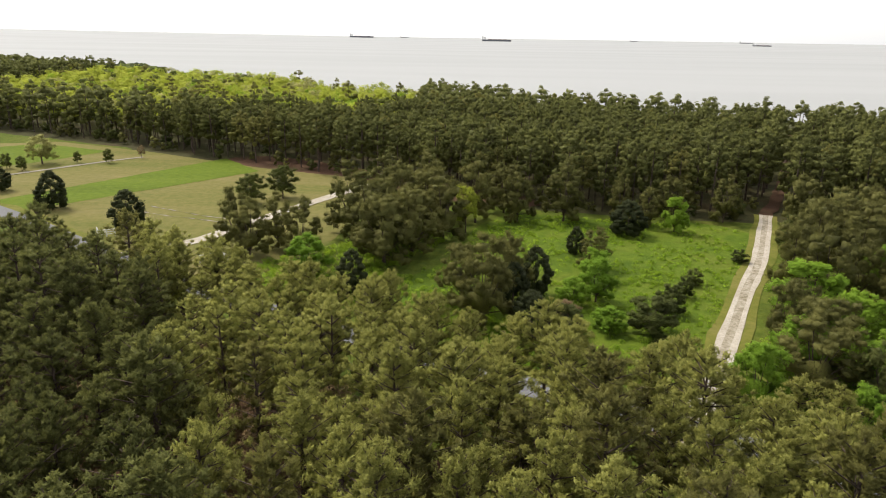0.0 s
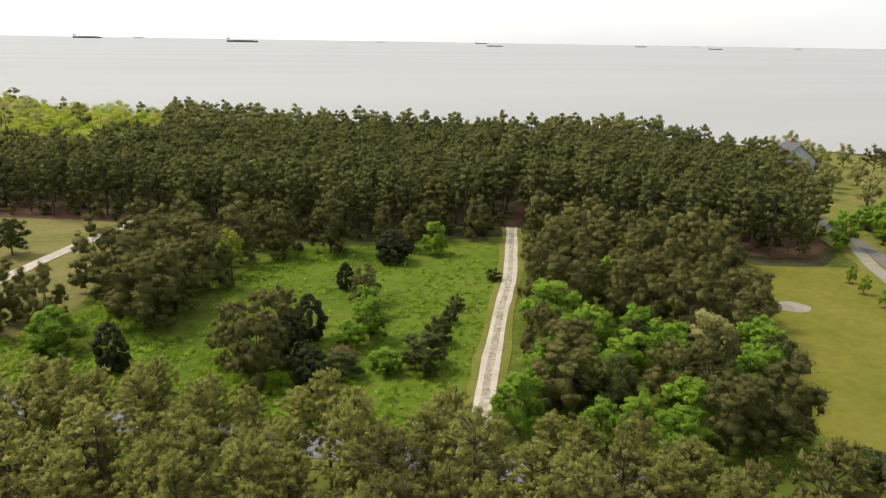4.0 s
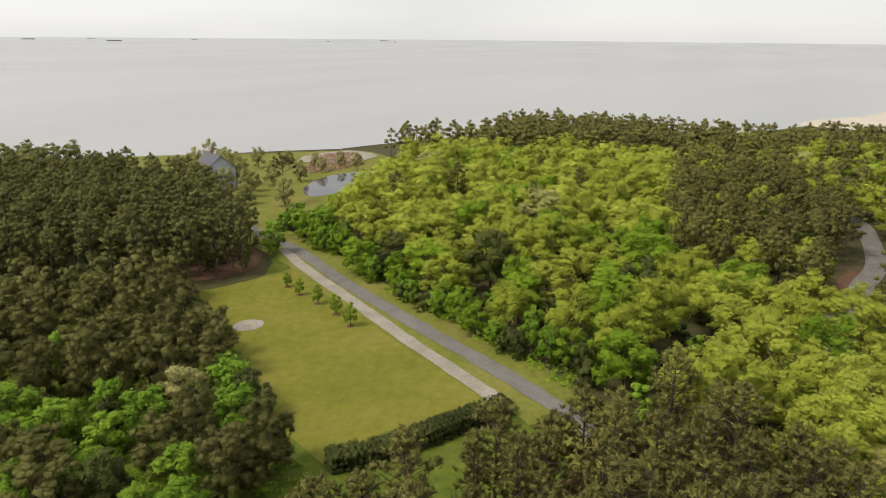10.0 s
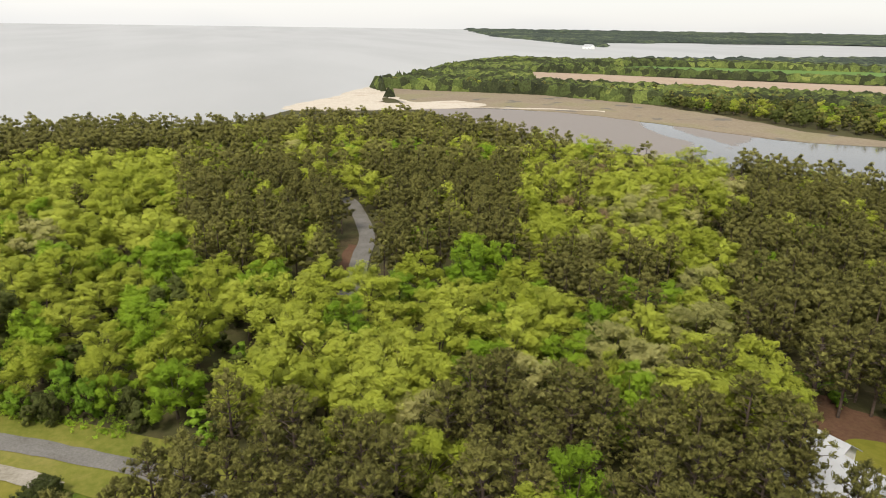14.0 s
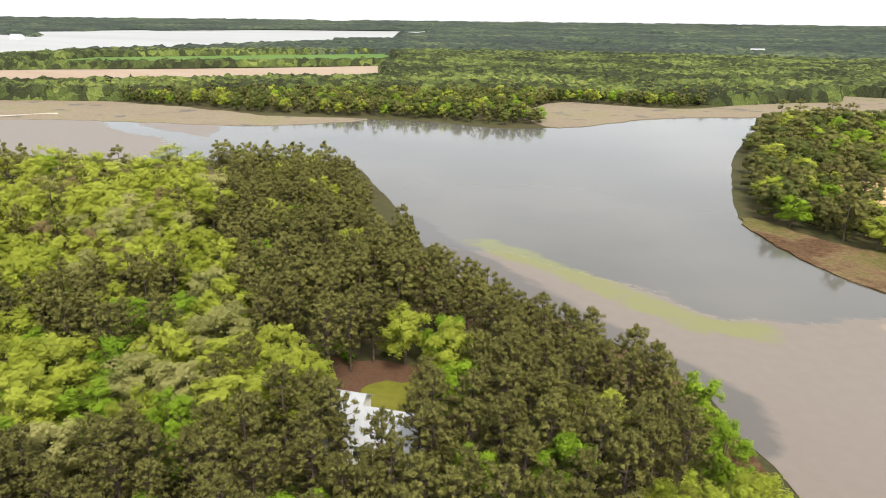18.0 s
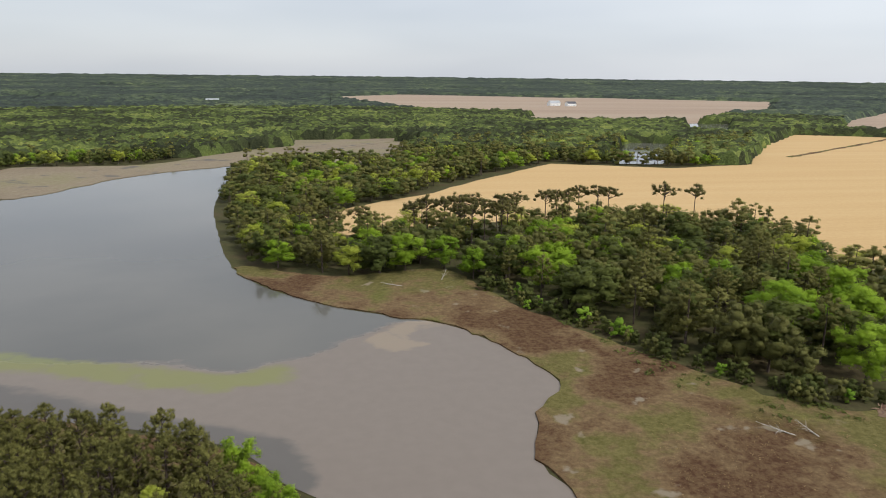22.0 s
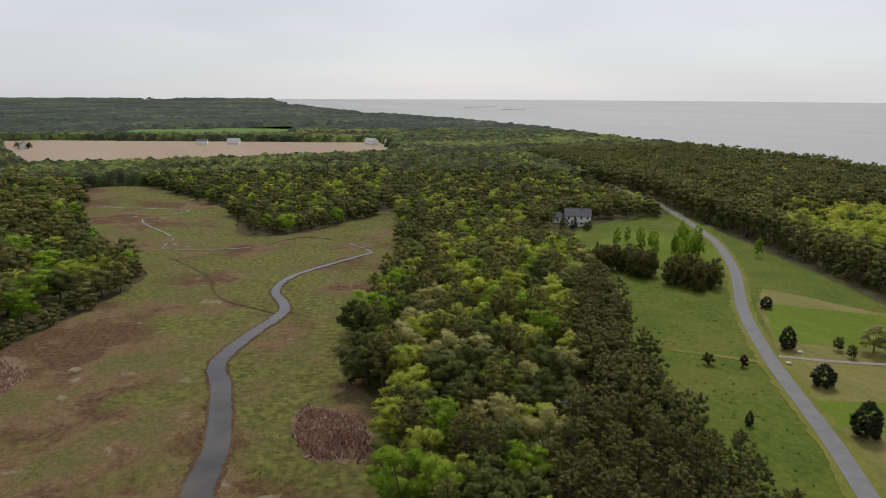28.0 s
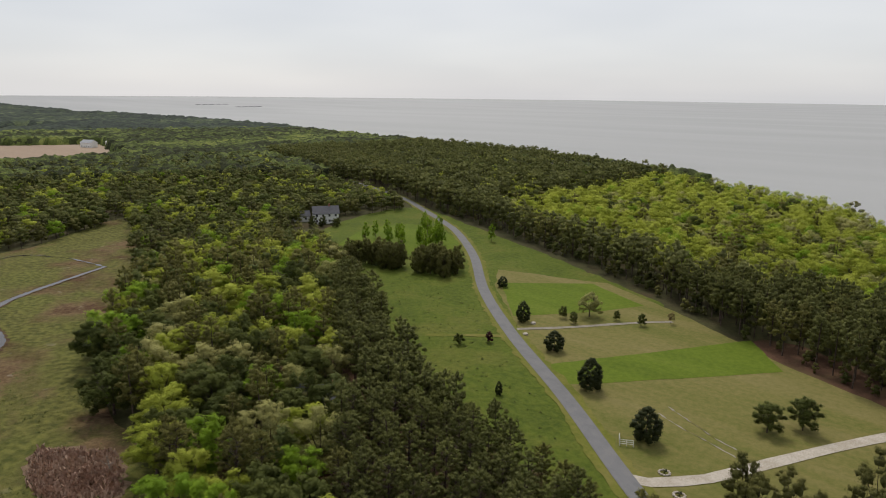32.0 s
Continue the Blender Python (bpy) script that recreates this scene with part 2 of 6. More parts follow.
VERGE = soil("verge_grass", ((0.105, 0.125, 0.018), (0.145, 0.150, 0.026), (0.20, 0.175, 0.055)), ((0.10, 0.115, 0.016), (0.19, 0.175, 0.04)), 0.08, 0.8)
ROUGH = soil("rough_pasture", ((0.060, 0.088, 0.010), (0.085, 0.120, 0.012), (0.135, 0.138, 0.028)), ((0.046, 0.070, 0.008), (0.135, 0.155, 0.022)), 0.05, 0.6, relief=0.7)
MEADOW = soil("mown_meadow", ((0.105, 0.120, 0.024), (0.165, 0.150, 0.048), (0.22, 0.180, 0.078)), ((0.11, 0.12, 0.024), (0.21, 0.18, 0.06)), 0.05, 0.7, stretch=(0.25, 1.4, 1.0), turn=-0.66)
STRIP = soil("green_strip", ((0.080, 0.120, 0.010), (0.105, 0.155, 0.012), (0.130, 0.168, 0.020)), ((0.072, 0.108, 0.008), (0.140, 0.178, 0.018)), 0.06, 0.7, stretch=(0.25, 1.4, 1.0), turn=-0.66)
MARSH = soil("salt_marsh", ((0.070, 0.029, 0.015), (0.165, 0.108, 0.056), (0.105, 0.106, 0.025)), ((0.050, 0.030, 0.014), (0.225, 0.165, 0.080)), 0.026, 0.9, relief=1.0, share=0.38, spots=((0.22, 0.18, 0.125), 0.13, 0.65), tight=0.055)
greener(MARSH, ((0.060, 0.072, 0.014), (0.160, 0.160, 0.038)), -62, 48)
FLAT = soil("marsh_flat", ((0.195, 0.152, 0.108), (0.222, 0.182, 0.122), (0.190, 0.180, 0.085)), ((0.175, 0.135, 0.090), (0.260, 0.220, 0.155)), 0.02, 0.4, spots=((0.13, 0.118, 0.100), 0.05, 0.60))
REED_BED = soil("reed_litter", ((0.135, 0.084, 0.054), (0.190, 0.126, 0.084), (0.205, 0.150, 0.092)), ((0.110, 0.066, 0.042), (0.26, 0.185, 0.125)), 0.15, 1.4, relief=1.0)
REEDS = soil("dead_reeds", ((0.31, 0.19, 0.135), (0.40, 0.27, 0.20), (0.46, 0.33, 0.24)), ((0.26, 0.15, 0.11), (0.52, 0.37, 0.27)), 0.1, 0.8, relief=0.5)
SAND = soil("sand", ((0.42, 0.37, 0.29), (0.50, 0.45, 0.37), (0.36, 0.29, 0.22)), ((0.36, 0.31, 0.24), (0.54, 0.49, 0.42)), 0.05, 0.6)
WHEAT = soil("dry_crop", ((0.46, 0.305, 0.14), (0.49, 0.335, 0.158), (0.515, 0.365, 0.185)), ((0.45, 0.30, 0.138), (0.52, 0.365, 0.18)), 0.05, 0.5, stretch=(0.06, 1.2, 1.0), turn=-0.98)
PLOUGHED = soil("bare_field", ((0.28, 0.20, 0.15), (0.34, 0.26, 0.19), (0.36, 0.29, 0.22)), ((0.27, 0.20, 0.14), (0.37, 0.29, 0.22)), 0.01, 0.2, stretch=(0.1, 1.0, 1.0), turn=-0.6)
CROP = soil("green_crop", ((0.08, 0.15, 0.03), (0.10, 0.18, 0.04), (0.12, 0.19, 0.05)), ((0.08, 0.14, 0.03), (0.12, 0.2, 0.05)), 0.01, 0.2)
ASPHALT = soil("asphalt", ((0.15, 0.15, 0.155), (0.18, 0.18, 0.185), (0.21, 0.205, 0.20)), ((0.13, 0.13, 0.135), (0.22, 0.22, 0.22)), 0.3, 6.0, 0.85, 0.2)
GRAVEL = soil("gravel", ((0.36, 0.31, 0.24), (0.46, 0.41, 0.34), (0.55, 0.50, 0.43)), ((0.30, 0.26, 0.20), (0.58, 0.53, 0.46)), 0.25, 3.0)
PATH_GRIT = soil("path_grit", ((0.20, 0.175, 0.135), (0.27, 0.24, 0.195), (0.33, 0.295, 0.25)), ((0.17, 0.155, 0.105), (0.34, 0.31, 0.265)), 0.25, 2.5)
WORN = soil("worn_asphalt", ((0.115, 0.105, 0.09), (0.15, 0.142, 0.132), (0.18, 0.17, 0.155)), ((0.10, 0.095, 0.075), (0.19, 0.18, 0.17)), 0.2, 3.0, 0.9, 0.2)
DIRT = soil("lane_dirt", ((0.20, 0.165, 0.105), (0.33, 0.285, 0.215), (0.45, 0.405, 0.335)), ((0.17, 0.15, 0.085), (0.48, 0.43, 0.36)), 0.5, 2.0)


def canopy(name, stops, cell, patch):
    """Woods from afar: every crown has its hue, and stands of dark pine and of fresh green follow one another."""
    m, n, l, bsdf = nodes_of(name)
    v = n.new("ShaderNodeTexVoronoi")
    v.inputs["Scale"].default_value = cell
    l.new(n.new("ShaderNodeNewGeometry").outputs["Position"], v.inputs["Vector"])
    one = n.new("ShaderNodeSeparateColor")
    l.new(v.outputs["Color"], one.inputs[0])
    stand = noise_node(n, l, patch, 3.0)
    wide = n.new("ShaderNodeMapRange")
    wide.inputs["From Min"].default_value, wide.inputs["From Max"].default_value = 0.34, 0.66
    l.new(stand, wide.inputs["Value"])
    both = n.new("ShaderNodeMix")
    both.inputs[0].default_value = 0.45
    l.new(one.outputs[0], both.inputs[2])
    l.new(wide.outputs["Result"], both.inputs[3])
    colour = ramp(n, l, both.outputs[0], stops)
    grain = noise_node(n, l, cell * 5, 5.0)
    l.new(mix(n, l, 0.55, colour, ramp(n, l, grain, [(0.36, (0.45, 0.45, 0.45)), (0.64, (1.4, 1.4, 1.4))]), "MULTIPLY"), bsdf.inputs["Base Color"])
    bsdf.inputs["Roughness"].default_value = 0.9
    bsdf.inputs["Specular IOR Level"].default_value = 0.1
    bump(n, l, grain, bsdf, 1.0, 1.2)
    return m


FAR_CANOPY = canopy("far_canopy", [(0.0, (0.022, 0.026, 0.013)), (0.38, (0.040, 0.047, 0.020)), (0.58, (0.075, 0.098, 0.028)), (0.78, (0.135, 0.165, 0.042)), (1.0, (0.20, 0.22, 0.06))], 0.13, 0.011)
# Bluer, duller copy for the farthest woods: distance haze put into the colour.
FAR_CANOPY_HAZY = canopy("far_canopy_hazy", [(0.0, (0.026, 0.034, 0.030)), (0.5, (0.042, 0.054, 0.040)), (0.75, (0.070, 0.092, 0.050)), (1.0, (0.13, 0.15, 0.075))], 0.05, 0.003)


def water(name, deep, shallow, scale, rough, ripple, stretch=None, turn=0.0):
    m, n, l, bsdf = nodes_of(name)
    l.new(ramp(n, l, noise_node(n, l, scale, 4.0, stretch, turn), [(0.38, deep), (0.62, shallow)]), bsdf.inputs["Base Color"])
    bsdf.inputs["Roughness"].default_value = rough
    bsdf.inputs["IOR"].default_value = 1.33
    bump(n, l, noise_node(n, l, 0.9, 3.0), bsdf, ripple, 0.05)
    return m


BAY = water("bay_water", (0.315, 0.317, 0.31), (0.355, 0.357, 0.35), 0.003, 0.45, 0.2, (0.35, 1.7, 1.0), 0.5)
BAY.node_tree.nodes["Principled BSDF"].inputs["Specular IOR Level"].default_value = 0.35
BROWN_MARSH = soil("brown_marsh", ((0.060, 0.030, 0.016), (0.085, 0.048, 0.026), (0.12, 0.085, 0.042)), ((0.050, 0.028, 0.015), (0.14, 0.10, 0.055)), 0.08, 0.6, relief=0.8)
RIVER = water("river_water", (0.098, 0.096, 0.086), (0.128, 0.122, 0.106), 0.012, 0.09, 0.03)


def shoals(m):
    """Mud under a film of water, with a dark channel, a bar of green algae and a sandy spit, each with a ragged edge."""
    n, l = m.node_tree.nodes, m.node_tree.links
    bsdf = n["Principled BSDF"]
    colour = bsdf.inputs["Base Color"].links[0].from_socket
    ragged = noise_node(n, l, 0.07, 8.0, (1.0, 1.8, 1.0), 0.4)
    ragged.node.inputs["Roughness"].default_value = 0.62
    mud = ramp(n, l, noise_node(n, l, 0.35, 6.0), [(0.35, (0.181, 0.150, 0.124)), (0.65, (0.192, 0.160, 0.133))])
    wet = None
    for name, paint, soft, top in (("shoal", mud, 0.10, 0.95), ("channel", (0.088, 0.084, 0.078), 0.16, 0.75), ("algae", (0.175, 0.185, 0.045), 0.14, 0.7), ("spit", (0.25, 0.20, 0.145), 0.06, 0.85)):
        a = n.new("ShaderNodeAttribute")
        a.attribute_name = name
        add = n.new("ShaderNodeMath")
        add.operation = "MULTIPLY_ADD"
        l.new(ragged, add.inputs[0])
        add.inputs[1].default_value = 0.9
        l.new(a.outputs["Fac"], add.inputs[2])
        where = ramp(n, l, add.outputs[0], [(0.0, (0, 0, 0)), (min(0.99, 0.95 - soft), (0, 0, 0)), (1.0, (top, top, top))])
        colour = mix(n, l, where, colour, paint)
        wet = where if wet is None else wet
    l.new(colour, bsdf.inputs["Base Color"])
    gloss = n.new("ShaderNodeMapRange")
    gloss.inputs["To Min"].default_value, gloss.inputs["To Max"].default_value = 0.09, 0.42
    l.new(wet, gloss.inputs["Value"])
    l.new(gloss.outputs["Result"], bsdf.inputs["Roughness"])


POND = water("pond_water", (0.098, 0.096, 0.086), (0.128, 0.122, 0.106), 0.012, 0.09, 0.03)
shoals(RIVER)
CREEK = water("creek_water", (0.045, 0.042, 0.040), (0.080, 0.072, 0.066), 0.08, 0.07, 0.03)
WHITE = plain("white_paint", (0.85, 0.85, 0.83), 0.5, 0, 0.04)
SIDING_BLUE = plain("blue_grey_siding", (0.40, 0.44, 0.48), 0.6, 0, 0.06)
ROOF_DARK = plain("dark_shingles", (0.09, 0.09, 0.10), 0.85, 0, 0.2, 2.0)
ROOF_WHITE = plain("white_metal_roof", (0.36, 0.37, 0.38), 0.4, 0.0, 0.05, 1.0)
WOODEN = plain("weathered_wood", (0.20, 0.17, 0.14), 0.85, 0, 0.2)
BRICK = plain("red_brick", (0.28, 0.12, 0.08), 0.9, 0, 0.2)
STONE = plain("pale_stone", (0.45, 0.40, 0.34), 0.9, 0, 0.25)
RUST = plain("dark_metal", (0.06, 0.06, 0.065), 0.5, 0.3)
STEEL_BLUE = plain("ship_hull", (0.13, 0.135, 0.15), 0.6, 0, 0.1, 0.05)
SHIP_DECK = plain("ship_deck", (0.20, 0.12, 0.10), 0.7, 0, 0.1, 0.05)
m_glass, g_n, g_l, g_b = nodes_of("window_glass")
g_b.inputs["Base Color"].default_value, g_b.inputs["Roughness"].default_value = (0.03, 0.035, 0.04, 1), 0.05
GLASS = m_glass


# ---- geometry helpers ----
from mathutils.geometry import delaunay_2d_cdt

def inside(px, py, poly):
    px, py = np.asarray(px, float), np.asarray(py, float)
    hit = np.zeros(px.shape, bool)
    for (x0, y0), (x1, y1) in zip(poly, poly[1:] + poly[:1]):
        cross = ((y0 > py) != (y1 > py)) & (px < (x1 - x0) * (py - y0) / ((y1 - y0) or 1e-9) + x0)
        hit ^= cross
    return hit


def near_line(px, py, pts):
    px, py = np.asarray(px, float), np.asarray(py, float)
    best = np.full(px.shape, 1e9)
    for (x0, y0), (x1, y1) in zip(pts, pts[1:]):
        dx, dy = x1 - x0, y1 - y0
        s = np.clip(((px - x0) * dx + (py - y0) * dy) / (dx * dx + dy * dy), 0, 1)
        best = np.minimum(best, np.hypot(px - x0 - s * dx, py - y0 - s * dy))
    return best


def curve(pts, step, closed=False, wobble=0.0, seed=1, sharp=False):
    """A smooth line through the points, in steps of about that length, with an uneven wobble."""
    rng = random.Random(seed)
    n, out = len(pts), []
    for i in range(n if closed else n - 1):
        p = [Vector(pts[(i + k) % n] if closed else pts[min(max(i + k, 0), n - 1)]) for k in (-1, 0, 1, 2)]
        m = max(1, int((p[2] - p[1]).length / step))
        for k in range(m):
            t = k / m
            q = p[1].lerp(p[2], t) if sharp else 0.5 * (2 * p[1] + (p[2] - p[0]) * t + (2 * p[0] - 5 * p[1] + 4 * p[2] - p[3]) * t * t + (3 * p[1] - p[0] - 3 * p[2] + p[3]) * t**3)
            out.append((q.x + rng.uniform(-wobble, wobble), q.y + rng.uniform(-wobble, wobble)))
    if not closed:
        out.append(tuple(pts[-1]))
    return out


def mesh_object(name, verts, faces, material, smooth=False):
    me = bpy.data.meshes.new(name)
    me.from_pydata(verts, [], faces)
    me.materials.append(material)
    if smooth:
        me.shade_smooth()
    return new(name, me)


def quads_object(name, verts, quads, material, tint=None, facing=None, tip=None):
    """A mesh from arrays of vertices and four-sided faces."""
    me = bpy.data.meshes.new(name)
    me.vertices.add(len(verts))
    me.vertices.foreach_set("co", np.asarray(verts, np.float32).ravel())
    me.loops.add(4 * len(quads))
    me.loops.foreach_set("vertex_index", np.asarray(quads, np.int32).ravel())
    me.polygons.add(len(quads))
    me.polygons.foreach_set("loop_start", np.arange(0, 4 * len(quads), 4, dtype=np.int32))
    me.materials.append(material)
    if tint is not None:
        a = me.attributes.new("tint", "FLOAT", "POINT")
        a.data.foreach_set("value", np.asarray(tint, np.float32))
    if tip is not None:
        a = me.attributes.new("tip", "FLOAT", "POINT")
        a.data.foreach_set("value", np.asarray(tip, np.float32))
    if facing is not None:
        a = me.attributes.new("facing", "FLOAT_VECTOR", "POINT")
        a.data.foreach_set("vector", np.asarray(facing, np.float32).ravel())
    me.update(calc_edges=True)
    return new(name, me)


def region(name, pts, z, material, label, category="", step=6.0, wobble=0.6, skirt=0.0, kind="structure", seed=3, rough=0.0, cell=0.0, sharp=False):
    """A piece of land or water with a smooth, uneven outline; with cell and rough, an uneven surface; with skirt, a bank round it."""
    line = curve(pts, step, True, wobble, seed, sharp)
    rng = np.random.default_rng(seed)
    n = len(line)
    points = [Vector(p) for p in line]
    if cell:
        xs, ys = zip(*line)
        gx, gy = np.meshgrid(np.arange(min(xs), max(xs), cell), np.arange(min(ys), max(ys), cell))
        gx, gy = (gx + rng.uniform(-0.4, 0.4, gx.shape) * cell).ravel(), (gy + rng.uniform(-0.4, 0.4, gy.shape) * cell).ravel()
        ok = inside(gx, gy, line)
        points += [Vector((float(x), float(y))) for x, y in zip(gx[ok], gy[ok])]
    co, _, tris, origin, _, _ = delaunay_2d_cdt(points, [(i, (i + 1) % n) for i in range(n)], [], 1, 1e-4)
    verts = [(p.x, p.y, z + (float(rng.uniform(-rough, rough)) if rough and i >= n else 0)) for i, p in enumerate(co)]
    if skirt:
        base = len(verts)
        verts += [(x, y, z - skirt) for x, y in line]
        verts += [(x, y, z) for x, y in line]
        tris = [list(t) for t in tris] + [[base + n + i, base + n + (i + 1) % n, base + (i + 1) % n, base + i] for i in range(n)]
    ob = mesh_object(name, verts, tris, material)
    if ob.data.polygons[0].normal.z < 0:
        ob.data.flip_normals()
    return tagged(ob, label, category or name, kind=kind)


def ribbon(name, pts, width, z, material, label, category="road", step=4.0, wobble=0.0, camber=0.0, seed=5):
    line = curve(pts, step)
    rng = random.Random(seed)
    verts, faces = [], []
    first, last = width if isinstance(width, tuple) else (width, width)
    for i, (x, y) in enumerate(line):
        a, b = line[max(i - 1, 0)], line[min(i + 1, len(line) - 1)]
        d = Vector((b[0] - a[0], b[1] - a[1])).normalized()
        for s in (-0.5, 0.0, 0.5):
            w = s * (first + (last - first) * i / len(line)) + rng.uniform(-wobble, wobble) * abs(s) * 2
            verts.append((x - d.y * w, y + d.x * w, z + (camber if s == 0 else 0)))
        if i:
            k = 3 * i
            faces += [(k - 3, k, k + 1, k - 2), (k - 2, k + 1, k + 2, k - 1)]
    ob = mesh_object(name, verts, faces, material)
    if ob.data.polygons[0].normal.z < 0:
        ob.data.flip_normals()
    return tagged(ob, label, category, kind="structure") if label else ob


def lift(r, a=None):
    """The far ground rises a little to where the true horizon stands, more or less by its heading in degrees."""
    top = 40.0 if a is None else np.interp(a, (-180, -60, -33, -8, 30, 60, 100, 146, 180), (42, 42, 34, 21, 22, 29, 33, 38, 42))
    return top * np.clip((np.asarray(r, float) - 2500) / 2400, 0, None) ** 2


# ---- plan: outlines in metres ----
ROAD = [(40, 44), (24, 53.5), (3, 65.5), (-22, 81), (-47, 98), (-78, 123), (-113, 149), (-147, 178), (-183, 215), (-219, 246), (-242, 262), (-279, 284), (-330, 312), (-420, 345)]
SIDE_ROAD = [(70, 5), (80, 14), (88.4, 27.4), (97.3, 43.9), (113.3, 73.4), (127.3, 95.4), (137, 116), (150, 140)]
PARK_PATH = [(80.5, 26.5), (83, 29.5), (95, 50), (108, 71), (119, 89), (128, 101)]
BEND = [(136, -17), (146, -20), (161, -23.5), (179, -28), (203, -29), (225, -27), (260, -10)]
LANE = [(20, 52), (26, 60), (34, 75), (43, 91.5), (49, 102), (55, 114), (65, 135)]
LANE_WOOD = [(65, 135), (75, 152), (100, 200), (130, 262)]
DRIVE = [(-52, 102), (-48, 103.5), (-41, 112), (-38, 118), (-30, 135), (-21, 152), (-12, 168)]
NORTH_TRACK = [(-114, 153), (-104, 165), (-92, 182), (-84, 191)]
SOUTH_TRACK = [(-112, 147), (-119, 141), (-130, 131)]
CLEARING_PTS = [(-24, 92), (-10, 82), (1, 73), (18, 62), (30, 68), (43, 93), (56, 120), (48, 128), (36, 128), (25, 131), (13, 133), (4, 118), (0, 102), (-9, 92)]
LAWN_PTS = [(96, 98), (110, 92), (118, 90), (107, 70), (94, 50), (82, 29), (70, 33), (58, 41), (64, 54), (75, 68), (82, 78)]
MEADOW_PTS = [(-48, 102), (-80, 127), (-112, 152), (-147, 184), (-162, 205), (-120, 216), (-85, 200), (-48, 178), (-24, 168), (-12, 160), (-16, 135), (-22, 92), (-28, 88)]
STRIP_PTS = [(-92, 137), (-82, 129), (-47, 173), (-61, 191), (-76, 165)]
NORTH_STRIP_PTS = [(-122, 162), (-149, 190), (-124, 212), (-98, 200), (-106, 184)]
EAST_FIELD_PTS = [(-186, 166), (-163, 187), (-150, 173), (-116, 144), (-82, 118), (-60, 102), (-42, 90), (-36, 72), (-45, 80), (-60, 88), (-85, 97), (-125, 117), (-155, 136)]
YARD_PTS = [(-236, 185), (-212, 190), (-196, 220), (-204, 234), (-249, 250), (-262, 226)]
RIVER_PTS = [(500, -105), (462, -112), (400, -126), (330, -148), (262, -178), (200, -222), (150, -192), (97, -145), (86, -135), (59, -128), (33, -118), (16, -109), (9, -99), (0, -88), (-8, -60), (-38, -58), (-36, -90), (-33, -100), (-39, -118), (-45, -124), (-46, -134), (-39, -151), (-28, -167), (-14, -175), (8, -191), (29, -217), (40, -251), (56, -332), (62, -406), (64, -500), (90, -500), (123, -449), (160, -375), (188, -350), (241, -345), (328, -306), (486, -277), (530, -200), (560, -125)]
MARSH_PTS = [(-30, -60), (-36, -90), (-33, -100), (-39, -118), (-45, -124), (-46, -134), (-39, -151), (-28, -167), (-14, -175), (8, -191), (29, -217), (31, -230), (1, -214), (-35, -218), (-50, -180), (-75, -135), (-92, -112), (-110, -108), (-154, -119), (-170, -110), (-150, -97), (-136, -84), (-126, -71), (-126, -57), (-132, -45), (-150, -43), (-187, -53), (-205, -30), (-260, 5), (-292, 8), (-385, -12), (-545, -16), (-540, 28), (-419, 62), (-335, 56), (-332, 92), (-372, 148), (-252, 104), (-195, 74), (-171, 56), (-143, 49), (-104, 44), (-60, 15), (-30, -30)]
CREEK_PTS = [(-40, -62), (-60, -30), (-92, 2), (-114, 9), (-130, 14.5), (-156, 19), (-171, 20.5), (-188, 31), (-204, 44), (-215, 47.5), (-231, 48.5), (-250, 61), (-273, 100)]
CREEK_ARM = [(-273, 100), (-300, 94), (-317, 81), (-305, 53), (-317, 20), (-343, 25), (-400, 15), (-421, 40), (-456, -4)]
FIELD_PTS = [(-54, -372), (-75, -400), (-161, -495), (-241, -463), (-311, -479), (-417, -619), (-535, -742), (-630, -703), (-720, -560), (-793, -448), (-727, -382), (-656, -333), (-558, -273), (-344, -165), (-285, -156), (-222, -172), (-197, -186), (-174, -208), (-194, -240), (-182, -270), (-137, -297), (-90, -292), (-47, -290), (-13, -272), (8, -276), (12, -302), (-8, -334)]
PLOUGH_PTS = [(-636, -712), (-621, -779), (-806, -993), (-1265, -1392), (-1775, -1210), (-1025, -642), (-800, -455), (-725, -570)]
PLOUGH_FAR_PTS = [(-235, -900), (-749, -2111), (-1216, -1806), (-901, -1386), (-520, -930)]
WEST_FIELD_PTS = [(-1190, -135), (-1182, -77), (-942, 361), (-700, 290), (-690, 40), (-700, -60), (-951, -108)]
ORANGE_PTS = [(-1080, -400), (-1848, -482), (-1722, -347), (-1050, -330)]
GREEN_PTS = [(-1210, -20), (-1500, 60), (-1400, 330), (-1100, 280)]
SOUTH_FIELD_PTS = [(860, -348), (569, -733), (413, -535), (629, -263)]
SOUTH_GREEN_PTS = [(988, -590), (758, -995), (560, -770), (870, -370)]
SOUTH_BAY_PTS = [(2522, -1325), (2501, -2336), (2010, -2760), (1181, -1585), (1473, -1177), (1531, -816)]
TAN_PTS = [(28, -1992), (-228, -2299), (-1249, -1824), (-785, -1165), (-408, -1083), (-157, -1194)]
OLIVE_PTS = [(39, -693), (-29, -699), (-86, -658), (-40, -507), (30, -517)]
FAR_MARSH_PTS = [(160, -372), (201, -415), (209, -495), (129, -506), (69, -601), (-39, -702), (-90, -715), (5, -590), (50, -510), (66, -498), (123, -449)]
FLAT_PTS = [(640, -114), (604, -158), (561, -234), (484, -286), (396, -304), (328, -308), (268, -333), (300, -275), (371, -240), (434, -205), (474, -155), (500, -122), (560, -108)]
BEACH_PTS = [(479, -20), (560, -62), (645, -104), (585, -112), (509, -93), (520, -150), (485, -165), (468, -120)]
POND_PTS = [(178, 128), (200, 124), (222, 134), (214, 142), (190, 140)]
